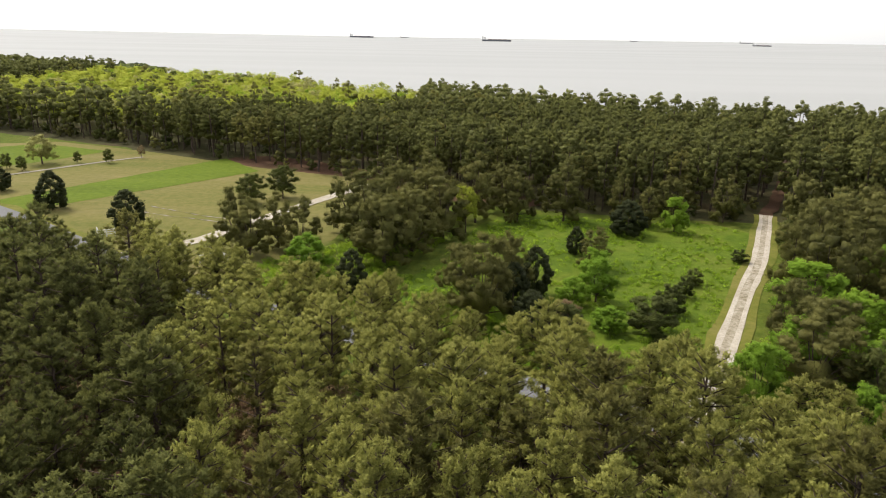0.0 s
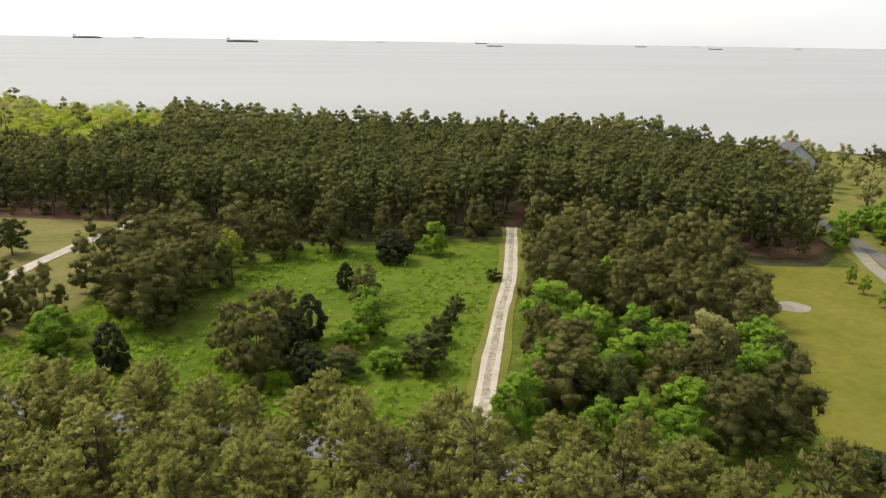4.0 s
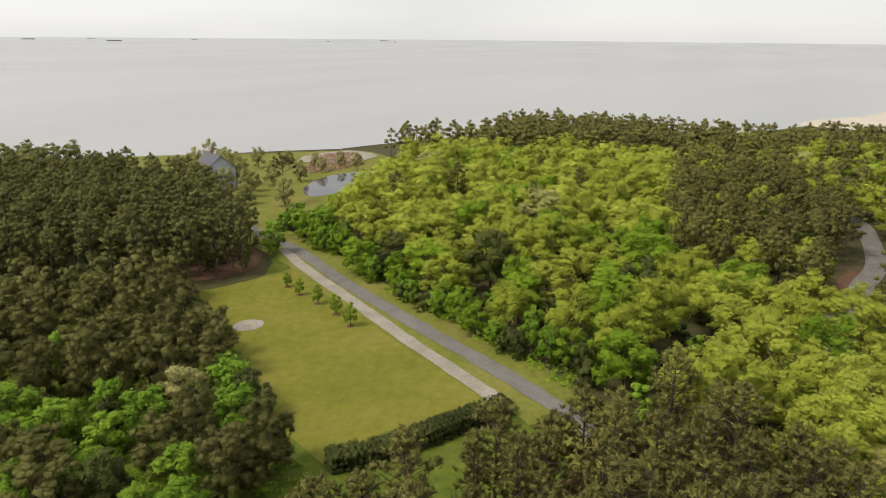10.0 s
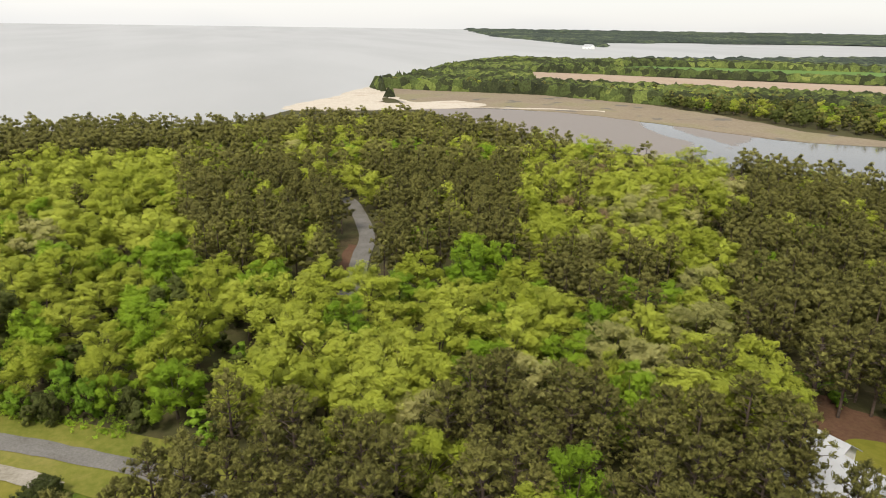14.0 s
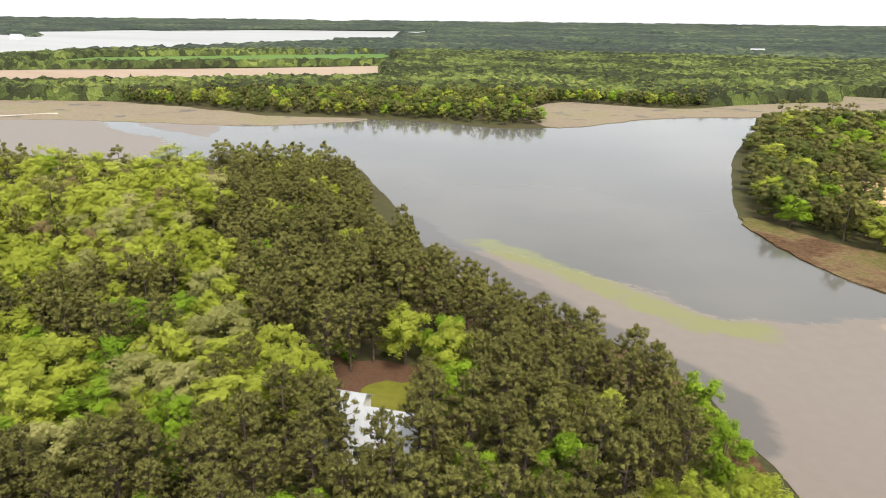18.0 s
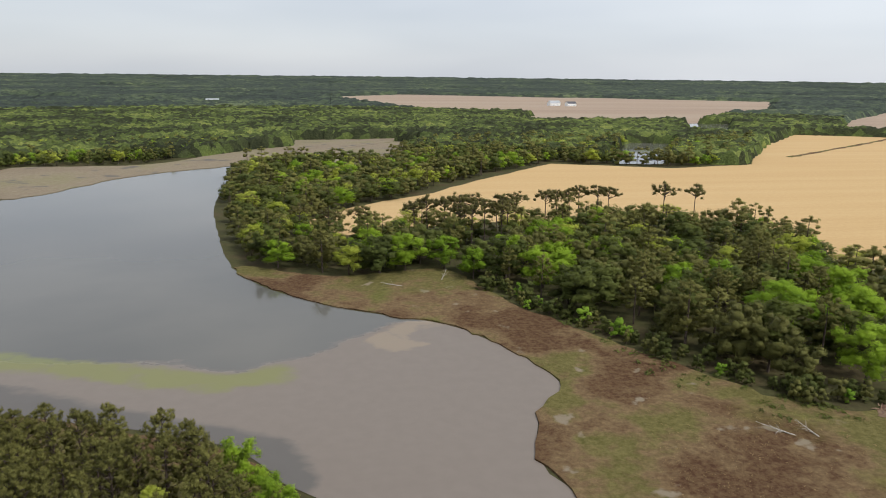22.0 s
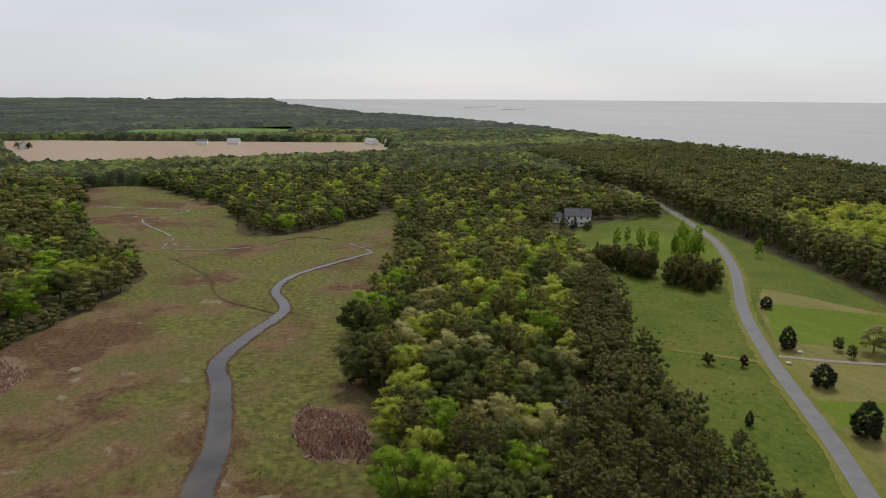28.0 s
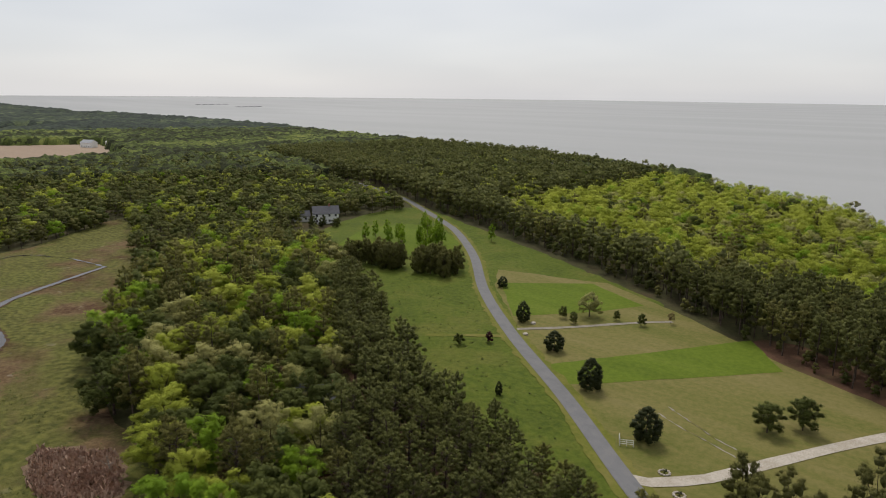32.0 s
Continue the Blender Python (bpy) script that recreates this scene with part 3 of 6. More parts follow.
FIELD_PONDS = [[(-290, -655), (-335, -640), (-262, -505), (-226, -488), (-214, -512)], [(-500, -935), (-562, -915), (-440, -712), (-398, -730)]]
COAST = [(-4500, 980), (-1717, 850), (-854, 700), (-374, 592), (-155, 492), (-60, 400), (60, 352), (143, 312), (200, 252), (262, 172), (318, 148), (385, 100), (392, 55), (425, 0), (484, -30), (640, -106), (700, -150)]
OPEN = [CLEARING_PTS, LAWN_PTS, MEADOW_PTS, EAST_FIELD_PTS, YARD_PTS, RIVER_PTS, MARSH_PTS, FIELD_PTS, PLOUGH_PTS, PLOUGH_FAR_PTS, WEST_FIELD_PTS, ORANGE_PTS, GREEN_PTS, SOUTH_FIELD_PTS, FAR_MARSH_PTS, FLAT_PTS, BEACH_PTS, POND_PTS, *FIELD_PONDS, SOUTH_GREEN_PTS, SOUTH_BAY_PTS, TAN_PTS, OLIVE_PTS]
WAYS = [(ROAD, 4.4), (SIDE_ROAD, 4.4), (PARK_PATH, 2.5), (BEND, 3.8), (LANE, 2.6), (LANE_WOOD, 2.0), (DRIVE, 2.5)]

# ---- the ground, and the bay beyond it ----


def polar_sheet(name, inner, outer, material, z, headings, steps, sink=0.0):
    """A sheet in rows of headings (degrees), from an inner to an outer distance."""
    verts, quads = [], []
    for i, a in enumerate(headings):
        for k in range(steps + 1):
            r = inner(a) * (outer(a) / inner(a)) ** (k / steps)
            verts.append((r * math.sin(radians(a)), r * math.cos(radians(a)), z + float(lift(r, (a + 180) % 360 - 180)) - sink * min(1, max(0, (r - 650) / 600))))
    for i in range(len(headings) - 1):
        for k in range(steps):
            p = i * (steps + 1) + k
            quads.append((p, p + steps + 1, p + steps + 2, p + 1))
    ob = quads_object(name, verts, quads, material)
    if ob.data.polygons[0].normal.z < 0:
        ob.data.flip_normals()
    return ob


tagged(polar_sheet("ground", lambda a: 0.5, lambda a: 4900, FLOOR, 0.0, [3 * k for k in range(121)], 60, 6.0), "forest floor of brown litter and thin grass", "ground", kind="structure")
coast_polar = sorted((math.degrees(math.atan2(x, y)), math.hypot(x, y)) for x, y in curve(COAST, 40, False, 4.0))
coast_polar += [(104, 820), (107, 1020), (110.6, 1200), (116, 1150), (123, 1300), (130, 1450), (138, 1750), (146, 3200)]
coast_polar.sort()
C_A, C_R = np.array(coast_polar).T
S_A, S_R = np.array([(-180, 4900), (106.8, 4900), (109, 3600), (113, 2950), (117, 2250), (123, 1900), (130, 2120), (138, 2750), (146, 3260)]).T


def coast_at(a):
    return float(np.interp(a, C_A, C_R))


def sea_end(a):
    return max(float(np.interp(a, S_A, S_R)), coast_at(a) + 1)


bay_headings = sorted(set([round(float(a), 2) for a in C_A] + [round(-77.5 + 0.8 * k, 2) for k in range(280) if -77.5 + 0.8 * k < 146]))
tagged(polar_sheet("water", coast_at, sea_end, BAY, 0.12, bay_headings, 26), "pale grey bay water, nearly calm", "bay", kind="structure")


def at_sea(x, y):
    a, r = np.degrees(np.arctan2(x, y)), np.hypot(x, y)
    return (a > -77.5) & (a < 146) & (r > np.interp(a, C_A, C_R)) & (r < np.interp(a, S_A, S_R))


river = region("river_water", RIVER_PTS, 0.10, RIVER, "shallow grey river water over mud, green with algae on a shoal", "river", 5, 0.4, cell=5.0)
co = np.array([v.co for v in river.data.vertices])
MOUTH_PTS = [(270, -176), (276, -204), (292, -232), (318, -262), (300, -290), (340, -330), (660, -160), (640, -80), (440, -90), (330, -140)]
MOUTH_CHANNEL = [(270, -205), (303, -224), (330, -224), (356, -228), (385, -242), (408, -250), (440, -232), (452, -200), (470, -170), (510, -130)]
SHOAL_PTS = [(100, -148), (80, -156), (55, -153), (22, -144), (6, -150), (-12, -168), (-30, -172), (-60, -150), (-60, -50), (10, -50), (30, -100), (97, -142)]
for name, wide, value in (
    ("shoal", 9.0, np.maximum(np.where(inside(co[:, 0], co[:, 1], SHOAL_PTS), 1, -1) * near_line(co[:, 0], co[:, 1], SHOAL_PTS[:7]), np.minimum(np.where(inside(co[:, 0], co[:, 1], MOUTH_PTS), 1, -1) * near_line(co[:, 0], co[:, 1], MOUTH_PTS[:6]), near_line(co[:, 0], co[:, 1], MOUTH_CHANNEL) - 9))),
    ("channel", 5.0, 5.0 - near_line(co[:, 0], co[:, 1], [(120, -166), (97, -151), (69, -137), (43, -123), (25, -115), (13, -107), (9, -100)])),
    ("algae", 7.0, 3.5 - near_line(co[:, 0], co[:, 1], [(90, -159), (70, -155), (52, -148), (38, -142), (26, -138), (14, -141)])),
    ("spit", 5.0, 3.0 - near_line(co[:, 0], co[:, 1], [(-30, -172), (-18, -166), (-10, -158), (-12, -154), (-18, -153)])),
):
    layer = river.data.attributes.new(name, "FLOAT", "POINT")
    layer.data.foreach_set("value", np.clip(0.5 + 0.5 * value / wide, 0, 1).astype(np.float32))
region("marsh_west", MARSH_PTS, 0.40, MARSH, "salt marsh of brown and green grass, with bare patches", "marsh", 3, 0.8, 0.5, rough=0.05, cell=5.0)
region("marsh_far", FAR_MARSH_PTS, 0.40, FLAT, "pale brown marsh across the river", "marsh", 10, 2.0, 0.5)
region("tidal_flat", FLAT_PTS, 0.30, FLAT, "brown tidal flat at the river mouth", "marsh", 8, 2.0, 0.4)
region("beach", BEACH_PTS, 0.35, SAND, "pale sand spit at the river mouth", "beach", 8, 2.0, 0.4)
region("pond_east", POND_PTS, 0.12, CREEK, "small dark pond among trees near the shore", "pond", 4, 0.6)
for pts in FIELD_PONDS:
    region("pond_field", pts, 0.12, POND, "grey pond among trees beside the field", "pond", 6, 1.0)
region("grassland", [(-290, 288), (-212, 260), (-111, 215), (-85, 198), (-50, 178), (-25, 165), (11, 140), (61, 129), (75, 131), (94, 103), (110, 93), (130, 108), (142, 118), (104, 42), (88, 16), (70, 11), (58, 14), (40, 27), (22, 36), (3, 42), (-28, 62), (-60, 84), (-100, 101), (-155, 132), (-190, 156), (-218, 180), (-262, 190), (-290, 240)], 0.08, ROUGH, "rough green grass between road and woods", "grass", 5, 0.8, cell=12.0, rough=0.02)
region("near_litter", [(-150, 128), (-125, 112), (-84, 91), (-59, 82), (-31, 68), (-13, 57), (2, 48), (8, 45.5), (19, 45.5), (25, 39), (31, 34), (40, 32), (54, 20.5), (70, 13), (60, 0), (0, 12), (-60, 30), (-130, 60)], 0.13, NEEDLES, "brown pine straw under the near wood", "ground", 4, 0.8)
region("shore_grass", [(138, 120), (182, 120), (232, 124), (264, 160), (236, 200), (200, 246), (166, 238), (158, 190), (150, 150)], 0.09, VERGE, "thin grass round pond and shore house", "grass", 5, 0.8)
region("clearing_grass", CLEARING_PTS, 0.12, CLEARING, "overgrown bright green clearing", "grass", 3, 0.5)
region("lawn", LAWN_PTS, 0.12, LAWN, "short olive-green lawn", "lawn", 3, 0.3, sharp=True)
region("meadow", MEADOW_PTS, 0.12, MEADOW, "mown meadow with straw-coloured bands", "meadow", 4, 0.4, sharp=True)
region("meadow_strip", STRIP_PTS, 0.16, STRIP, "bright green band of taller grass", "grass", 4, 0.3, sharp=True)
region("meadow_north_strip", NORTH_STRIP_PTS, 0.16, STRIP, "bright green grass beside the farm track", "grass", 4, 0.3, sharp=True)
region("rough_field", EAST_FIELD_PTS, 0.12, ROUGH, "rough green field beside the road", "field", 4, 0.4, sharp=True)
region("yard", YARD_PTS, 0.12, STRIP, "green yard of young trees", "lawn", 4, 0.4)
region("crop_field", FIELD_PTS, 0.15, WHEAT, "wide field of dry straw-coloured crop", "field", 10, 1.0, sharp=True)
region("bare_field", PLOUGH_PTS, 0.2, PLOUGHED, "wide bare brown field", "field", 20, 1.0, sharp=True)
region("bare_field_far", PLOUGH_FAR_PTS, 0.2, PLOUGHED, "distant bare brown field", "field", 30, 1.0, sharp=True)
region("bare_field_west", WEST_FIELD_PTS, 0.2, PLOUGHED, "distant pale brown field behind woods", "field", 20, 1.0, sharp=True)
region("orange_field", ORANGE_PTS, 0.2, WHEAT, "distant straw-coloured field", "field", 30, 1.0)
region("green_field", GREEN_PTS, 0.2, CROP, "distant green field", "field", 30, 1.0)
region("bare_field_south", SOUTH_FIELD_PTS, 0.2, PLOUGHED, "narrow tan field behind a tree line", "field", 20, 1.0)

region("green_field_south", SOUTH_GREEN_PTS, 0.2, CROP, "distant bright green field between woods", "field", 20, 1.0)
region("far_inlet", SOUTH_BAY_PTS, 0.3, BAY, "distant pale inlet of the bay", "water", 40, 2.0)
region("tan_field_south", TAN_PTS, 0.25, PLOUGHED, "distant tan field behind woods", "field", 30, 1.0, sharp=True)
region("olive_field", OLIVE_PTS, 0.2, FLAT, "dull olive field among woods", "field", 15, 1.0)
region("shore_marsh", [(104, -128), (97, -143), (86, -134), (59, -127), (33, -117), (17, -108), (10, -98), (1, -87), (-8, -60), (0, -60), (10, -76), (20, -86), (36, -92), (52, -100), (76, -112)], 0.3, MARSH, "strip of brown and green marsh grass along the river", "marsh", 3, 0.7, 0.3)

# ---- roads and tracks ----
ribbon("verge_main", ROAD, 7.0, 0.18, VERGE, "yellow-green mown verge along the road", "verge", 2.0, 0.7)
ribbon("road", ROAD, 3.8, 0.24, ASPHALT, "grey two-lane asphalt road without markings", camber=0.06)
ribbon("verge_side", SIDE_ROAD, 13.0, 0.18, VERGE, "yellow-green grass between road and path", "verge", wobble=0.6)
ribbon("road_side", SIDE_ROAD, 3.3, 0.25, WORN, "narrow worn grey asphalt lane", "road", 2.0, 0.18, 0.05)
ribbon("park_path", PARK_PATH, 2.7, 0.22, PATH_GRIT, "pale gravel path along the lawn", "path", 2.0, 0.12)
ribbon("road_bend", BEND, 4.6, 0.22, WORN, "grey asphalt road bending between trees", wobble=0.15)
ribbon("verge_lane", LANE, 4.6, 0.17, VERGE, "mown grass edges of the dirt lane", "verge", wobble=0.35)
ribbon("lane", LANE, 2.3, 0.21, DIRT, "pale two-track dirt lane", "lane", wobble=0.2)
ribbon("lane_wood", LANE_WOOD, 2.6, 0.2, NEEDLES, "lane of rust-brown pine straw through the wood", "lane", wobble=0.3)
ribbon("drive", DRIVE, 3.0, 0.22, GRAVEL, "pale gravel driveway", "driveway", wobble=0.12)
ribbon("farm_track", NORTH_TRACK, 1.7, 0.21, PATH_GRIT, "dull brown farm track across the meadow", "track", wobble=0.2)
ribbon("field_track", SOUTH_TRACK, 2.0, 0.21, VERGE, "worn grass track into the field", "track", wobble=0.2)
for pts in ([(-59.4, 130.3), (-52.3, 127.2), (-45.5, 125.0), (-40, 123)], [(-59.1, 134.7), (-52, 131), (-46.8, 128.1), (-41, 126)]):
    ribbon("hay_swath", pts, 0.25, 0.17, PATH_GRIT, "thin pale line of cut grass on the meadow", "hay", 1.0, 0.22)
ribbon("creek_bank", CREEK_PTS, (9.2, 2.6), 0.525, BROWN_MARSH, "low dark muddy bank along the creek", "bank", 1.2, 0.55)
ribbon("creek", CREEK_PTS, (7.4, 1.5), 0.56, CREEK, "grey tidal creek winding through the marsh", "creek", 1.2, 0.22)
ribbon("creek_arm", CREEK_ARM, 0.75, 0.55, CREEK, "thin tidal channel in the marsh", "creek", 3.0, 0.6)


# ---- trees ----
def tube(a, b, r0, r1, sides=5):
    """The four-sided faces of a tapered limb, as arrays."""
    a, b = np.array(a, float), np.array(b, float)
    d = (b - a) / max(np.linalg.norm(b - a), 1e-6)
    u = np.cross(d, (0.3, 0.9, 0.2))
    u /= np.linalg.norm(u)
    v = np.cross(d, u)
    ang = np.arange(sides) * 2 * math.pi / sides
    ring = np.cos(ang)[:, None] * u + np.sin(ang)[:, None] * v
    verts = np.concatenate([a + ring * r0, b + ring * r1])
    quads = np.array([(i, (i + 1) % sides, sides + (i + 1) % sides, sides + i) for i in range(sides)])
    return verts, quads


def joined(parts):
    verts, quads, n = [], [], 0
    for v, q in parts:
        verts.append(v)
        quads.append(q + n)
        n += len(v)
    return np.concatenate(verts), np.concatenate(quads)


def sprays(rng, centres, radii, count, size, lift_up=0.35, flat=0.0, brush=False, whole=0.62):
    """Small leaf sprays on the skin of each clump: four-sided, turned outwards and a little up."""
    c = np.repeat(centres, count, axis=0)
    r = np.repeat(radii, count)
    n = len(c)
    d = rng.normal(size=(n, 3))
    d[:, 2] = d[:, 2] * (1 - 0.4 * flat) + 0.25
    d /= np.linalg.norm(d, axis=1)[:, None]
    p = c + d * (r * rng.uniform(0.62, 1.12, n))[:, None] * np.array([1, 1, 1 - 0.35 * flat])
    nrm = d + rng.normal(size=(n, 3)) * 0.55 + np.array([0, 0, lift_up])
    nrm /= np.linalg.norm(nrm, axis=1)[:, None]
    along = 0.7 * d + np.array([0, 0, 0.75]) + rng.normal(size=(n, 3)) * 0.3 if brush else rng.normal(size=(n, 3))
    u = np.cross(nrm, np.cross(along, nrm) if brush else along)
    if brush:
        u = along - nrm * (along * nrm).sum(1)[:, None] * 0.6
    u /= np.linalg.norm(u, axis=1)[:, None]
    v = np.cross(nrm, u)
    v /= np.linalg.norm(v, axis=1)[:, None]
    s = size * rng.uniform(0.65, 1.3, n)[:, None]
    w = s * (rng.uniform(0.20, 0.38, n) if brush else rng.uniform(0.55, 1.0, n))[:, None]
    bend = nrm * s * 0.22
    verts = np.stack([p - u * s - bend, p - v * w, p + u * s - bend, p + v * w], 1).reshape(-1, 3)
    out = (p - np.mean(centres, axis=0)) * np.array([1, 1, 0.8])
    out /= np.linalg.norm(out, axis=1)[:, None] + 1e-6
    face = whole * out + (1.24 - whole) * d + 0.2 * nrm + np.array([0, 0, 0.2])
    face /= np.linalg.norm(face, axis=1)[:, None]
    FACING[0] = np.repeat(face, 4, axis=0)
    # Needle ends get the new-growth tone; leaf sprays darken inwards as painted shade.
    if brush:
        TIP_SHADE[0] = np.tile([0.0, 0.45, 1.0, 0.45], n)
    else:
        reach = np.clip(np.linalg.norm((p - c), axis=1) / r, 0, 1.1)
        TIP_SHADE[0] = np.repeat(np.clip(0.25 + (reach - 0.55) * 0.8, 0, 1), 4)
    return verts, np.arange(4 * n).reshape(-1, 4)


FACING, TIP_SHADE = [None], [None]


def ball(k):
    """A round ball of 6 k k four-sided faces."""
    seen, quads = {}, []
    for axis in range(3):
        for side in (-1, 1):
            def at(i, j):
                q = [0.0, 0.0, 0.0]
                q[axis], q[(axis + 1) % 3], q[(axis + 2) % 3] = side, 2 * i / k - 1, 2 * j / k - 1
                return seen.setdefault(tuple(round(c, 4) for c in q), len(seen))
            for i in range(k):
                for j in range(k):
                    f = (at(i, j), at(i + 1, j), at(i + 1, j + 1), at(i, j + 1))
                    quads.append(f if side > 0 else f[::-1])
    v = np.array(list(seen))
    return v / np.linalg.norm(v, axis=1)[:, None], np.array(quads)


BALLS = {1: ball(1)}


def heaps(rng, centres, radii, k, squash=0.85):
    """An uneven leafy heap for each clump of a crown."""
    unit, quads = BALLS[k]
    n, m = len(centres), len(unit)
    a, b = rng.uniform(0, 6.28, n), rng.uniform(-0.5, 0.5, n)
    d = np.stack([unit[None, :, 0] * np.cos(a)[:, None] - unit[None, :, 1] * np.sin(a)[:, None], unit[None, :, 0] * np.sin(a)[:, None] + unit[None, :, 1] * np.cos(a)[:, None], np.repeat(unit[None, :, 2], n, 0)], -1)
    d = np.stack([d[..., 0], d[..., 1] * np.cos(b)[:, None] - d[..., 2] * np.sin(b)[:, None], d[..., 1] * np.sin(b)[:, None] + d[..., 2] * np.cos(b)[:, None]], -1)
    grow = rng.uniform(0.70, 1.25, (n, m))
    p = centres[:, None] + d * (radii[:, None] * grow)[..., None] * np.array([1, 1, squash])
    out = (p - np.mean(centres, axis=0)) * np.array([1, 1, 0.8])
    out /= np.linalg.norm(out, axis=-1, keepdims=True) + 1e-6
    face = 0.75 * d + 0.6 * out + np.array([0, 0, 0.1])
    face /= np.linalg.norm(face, axis=-1, keepdims=True)
    # Shade painted by colour: inset vertices darker, protruding ones lighter.
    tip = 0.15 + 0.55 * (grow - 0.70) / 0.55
    return p.reshape(-1, 3), (quads[None] + (np.arange(n) * m)[:, None, None]).reshape(-1, 4), face.reshape(-1, 3), tip.ravel()


def crown_of(rng, clumps, radii, level, count, size, core, lift_up=0.45, flat=0.0, brush=False, whole=0.62, heart=None):
    """Leafy heaps with small sprays standing out of them, round a dense heart (its centre and radius)."""
    centres, radii = np.array(clumps), np.array(radii)
    solid, solid_r = centres, radii * core
    if heart is not None:
        solid, solid_r = np.concatenate([centres, [heart[0]]]), np.append(solid_r, heart[1])
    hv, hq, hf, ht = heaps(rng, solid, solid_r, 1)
    sv, sq = sprays(rng, centres, radii, count, size, lift_up, flat, brush, whole)
    FACING[0] = np.concatenate([hf, FACING[0]])
    # Heaps take darker values than the sprays, shade painted inside the crown.
    TIP_SHADE[0] = np.concatenate([ht * 0.6 + 0.1, TIP_SHADE[0]])
    return np.concatenate([hv, sv]), np.concatenate([hq, sq + len(hv)])


def pine_shape(seed, level):
    """A pine of height 1: a bare trunk, whorls of upturned limbs and a tuft of needles on every twig. level: 3 nearest, 0 near, 1 middle, 2 far."""
    rng = np.random.default_rng(seed)
    clumps, radii, limbs = [], [], []
    low = rng.uniform(0.36, 0.48) - (0.10, 0.16, 0.20, 0.0, 0.2)[level]
    lean = rng.uniform(-0.025, 0.025, 2)
    whorls, per_whorl, per_limb = ((9, 5, 2), (6, 4, 2), (4, 3, 1), (10, 5, 3), (3, 3, 1))[level]
    size = (0.033, 0.052, 0.084, 0.0255, 0.10)[level]
    lop, lop_to = rng.uniform(0, 0.35), rng.uniform(0, 6.28)
    for i in range(whorls):
        s = (i + 0.5) / whorls
        z = low + (0.93 - low) * s
        reach = (0.172, 0.185, 0.19, 0.172, 0.2)[level] * math.sin(math.pi * (0.30 + 0.64 * s)) ** 0.8
        turn = rng.uniform(0, 6.28)
        for k in range(per_whorl):
            a = turn + 6.283 * (k + rng.uniform(-0.3, 0.3)) / per_whorl
            long = reach * rng.uniform(0.55, 1.15) * (1 - lop * max(0, math.cos(a - lop_to)) * (1 - s))
            rise = long * rng.uniform(0.15, 0.6) + 0.02
            tip = np.array([long * math.cos(a) + lean[0] * s, long * math.sin(a) + lean[1] * s, z + rise])
            root = np.array([lean[0] * s, lean[1] * s, z - 0.02])
            if level in (0, 3):
                limbs.append(tube(root, tip, 0.0042, 0.0012, 3))
            for j in range(per_limb):
                f = 1.0 - 0.36 * j
                c = root + (tip - root) * f + rng.normal(size=3) * np.array([1, 1, 0.6]) * (0.018 if j else 0.006)
                clumps.append(c)
                radii.append(size * rng.uniform(0.75, 1.25) * (1.0 - 0.25 * s))
    for k in range((3, 2, 1, 4, 1)[level]):
        clumps.append(np.array([lean[0] + rng.uniform(-0.012, 0.012), lean[1] + rng.uniform(-0.012, 0.012), 0.985 - 0.028 * k]))
        radii.append(size * (0.55 + 0.14 * k))
    if level in (0, 3):
        for k in range(9):
            a, z, long = rng.uniform(0, 6.28), low * rng.uniform(0.6, 1.05), rng.uniform(0.05, 0.11)
            limbs.append(tube((0, 0, z), (long * math.cos(a), long * math.sin(a), z + 0.02), 0.003, 0.001, 3))
    crown = crown_of(rng, clumps, radii, level, (13, 8, 8, 26, 4)[level], (0.0200, 0.030, 0.040, 0.0140, 0.052)[level], (0.74, 0.84, 0.84, 0.66, 0.95)[level], 0.55, brush=level not in (2, 4), whole=0.58)
    trunk = joined([tube((0, 0, -0.02), (lean[0] * 0.3, lean[1] * 0.3, 0.55), 0.0125, 0.009, (7, 4, 3, 8, 3)[level]), tube((lean[0] * 0.3, lean[1] * 0.3, 0.55), (lean[0], lean[1], 0.95), 0.009, 0.002, (6, 4, 3, 6, 3)[level]), *limbs])
    return trunk, crown


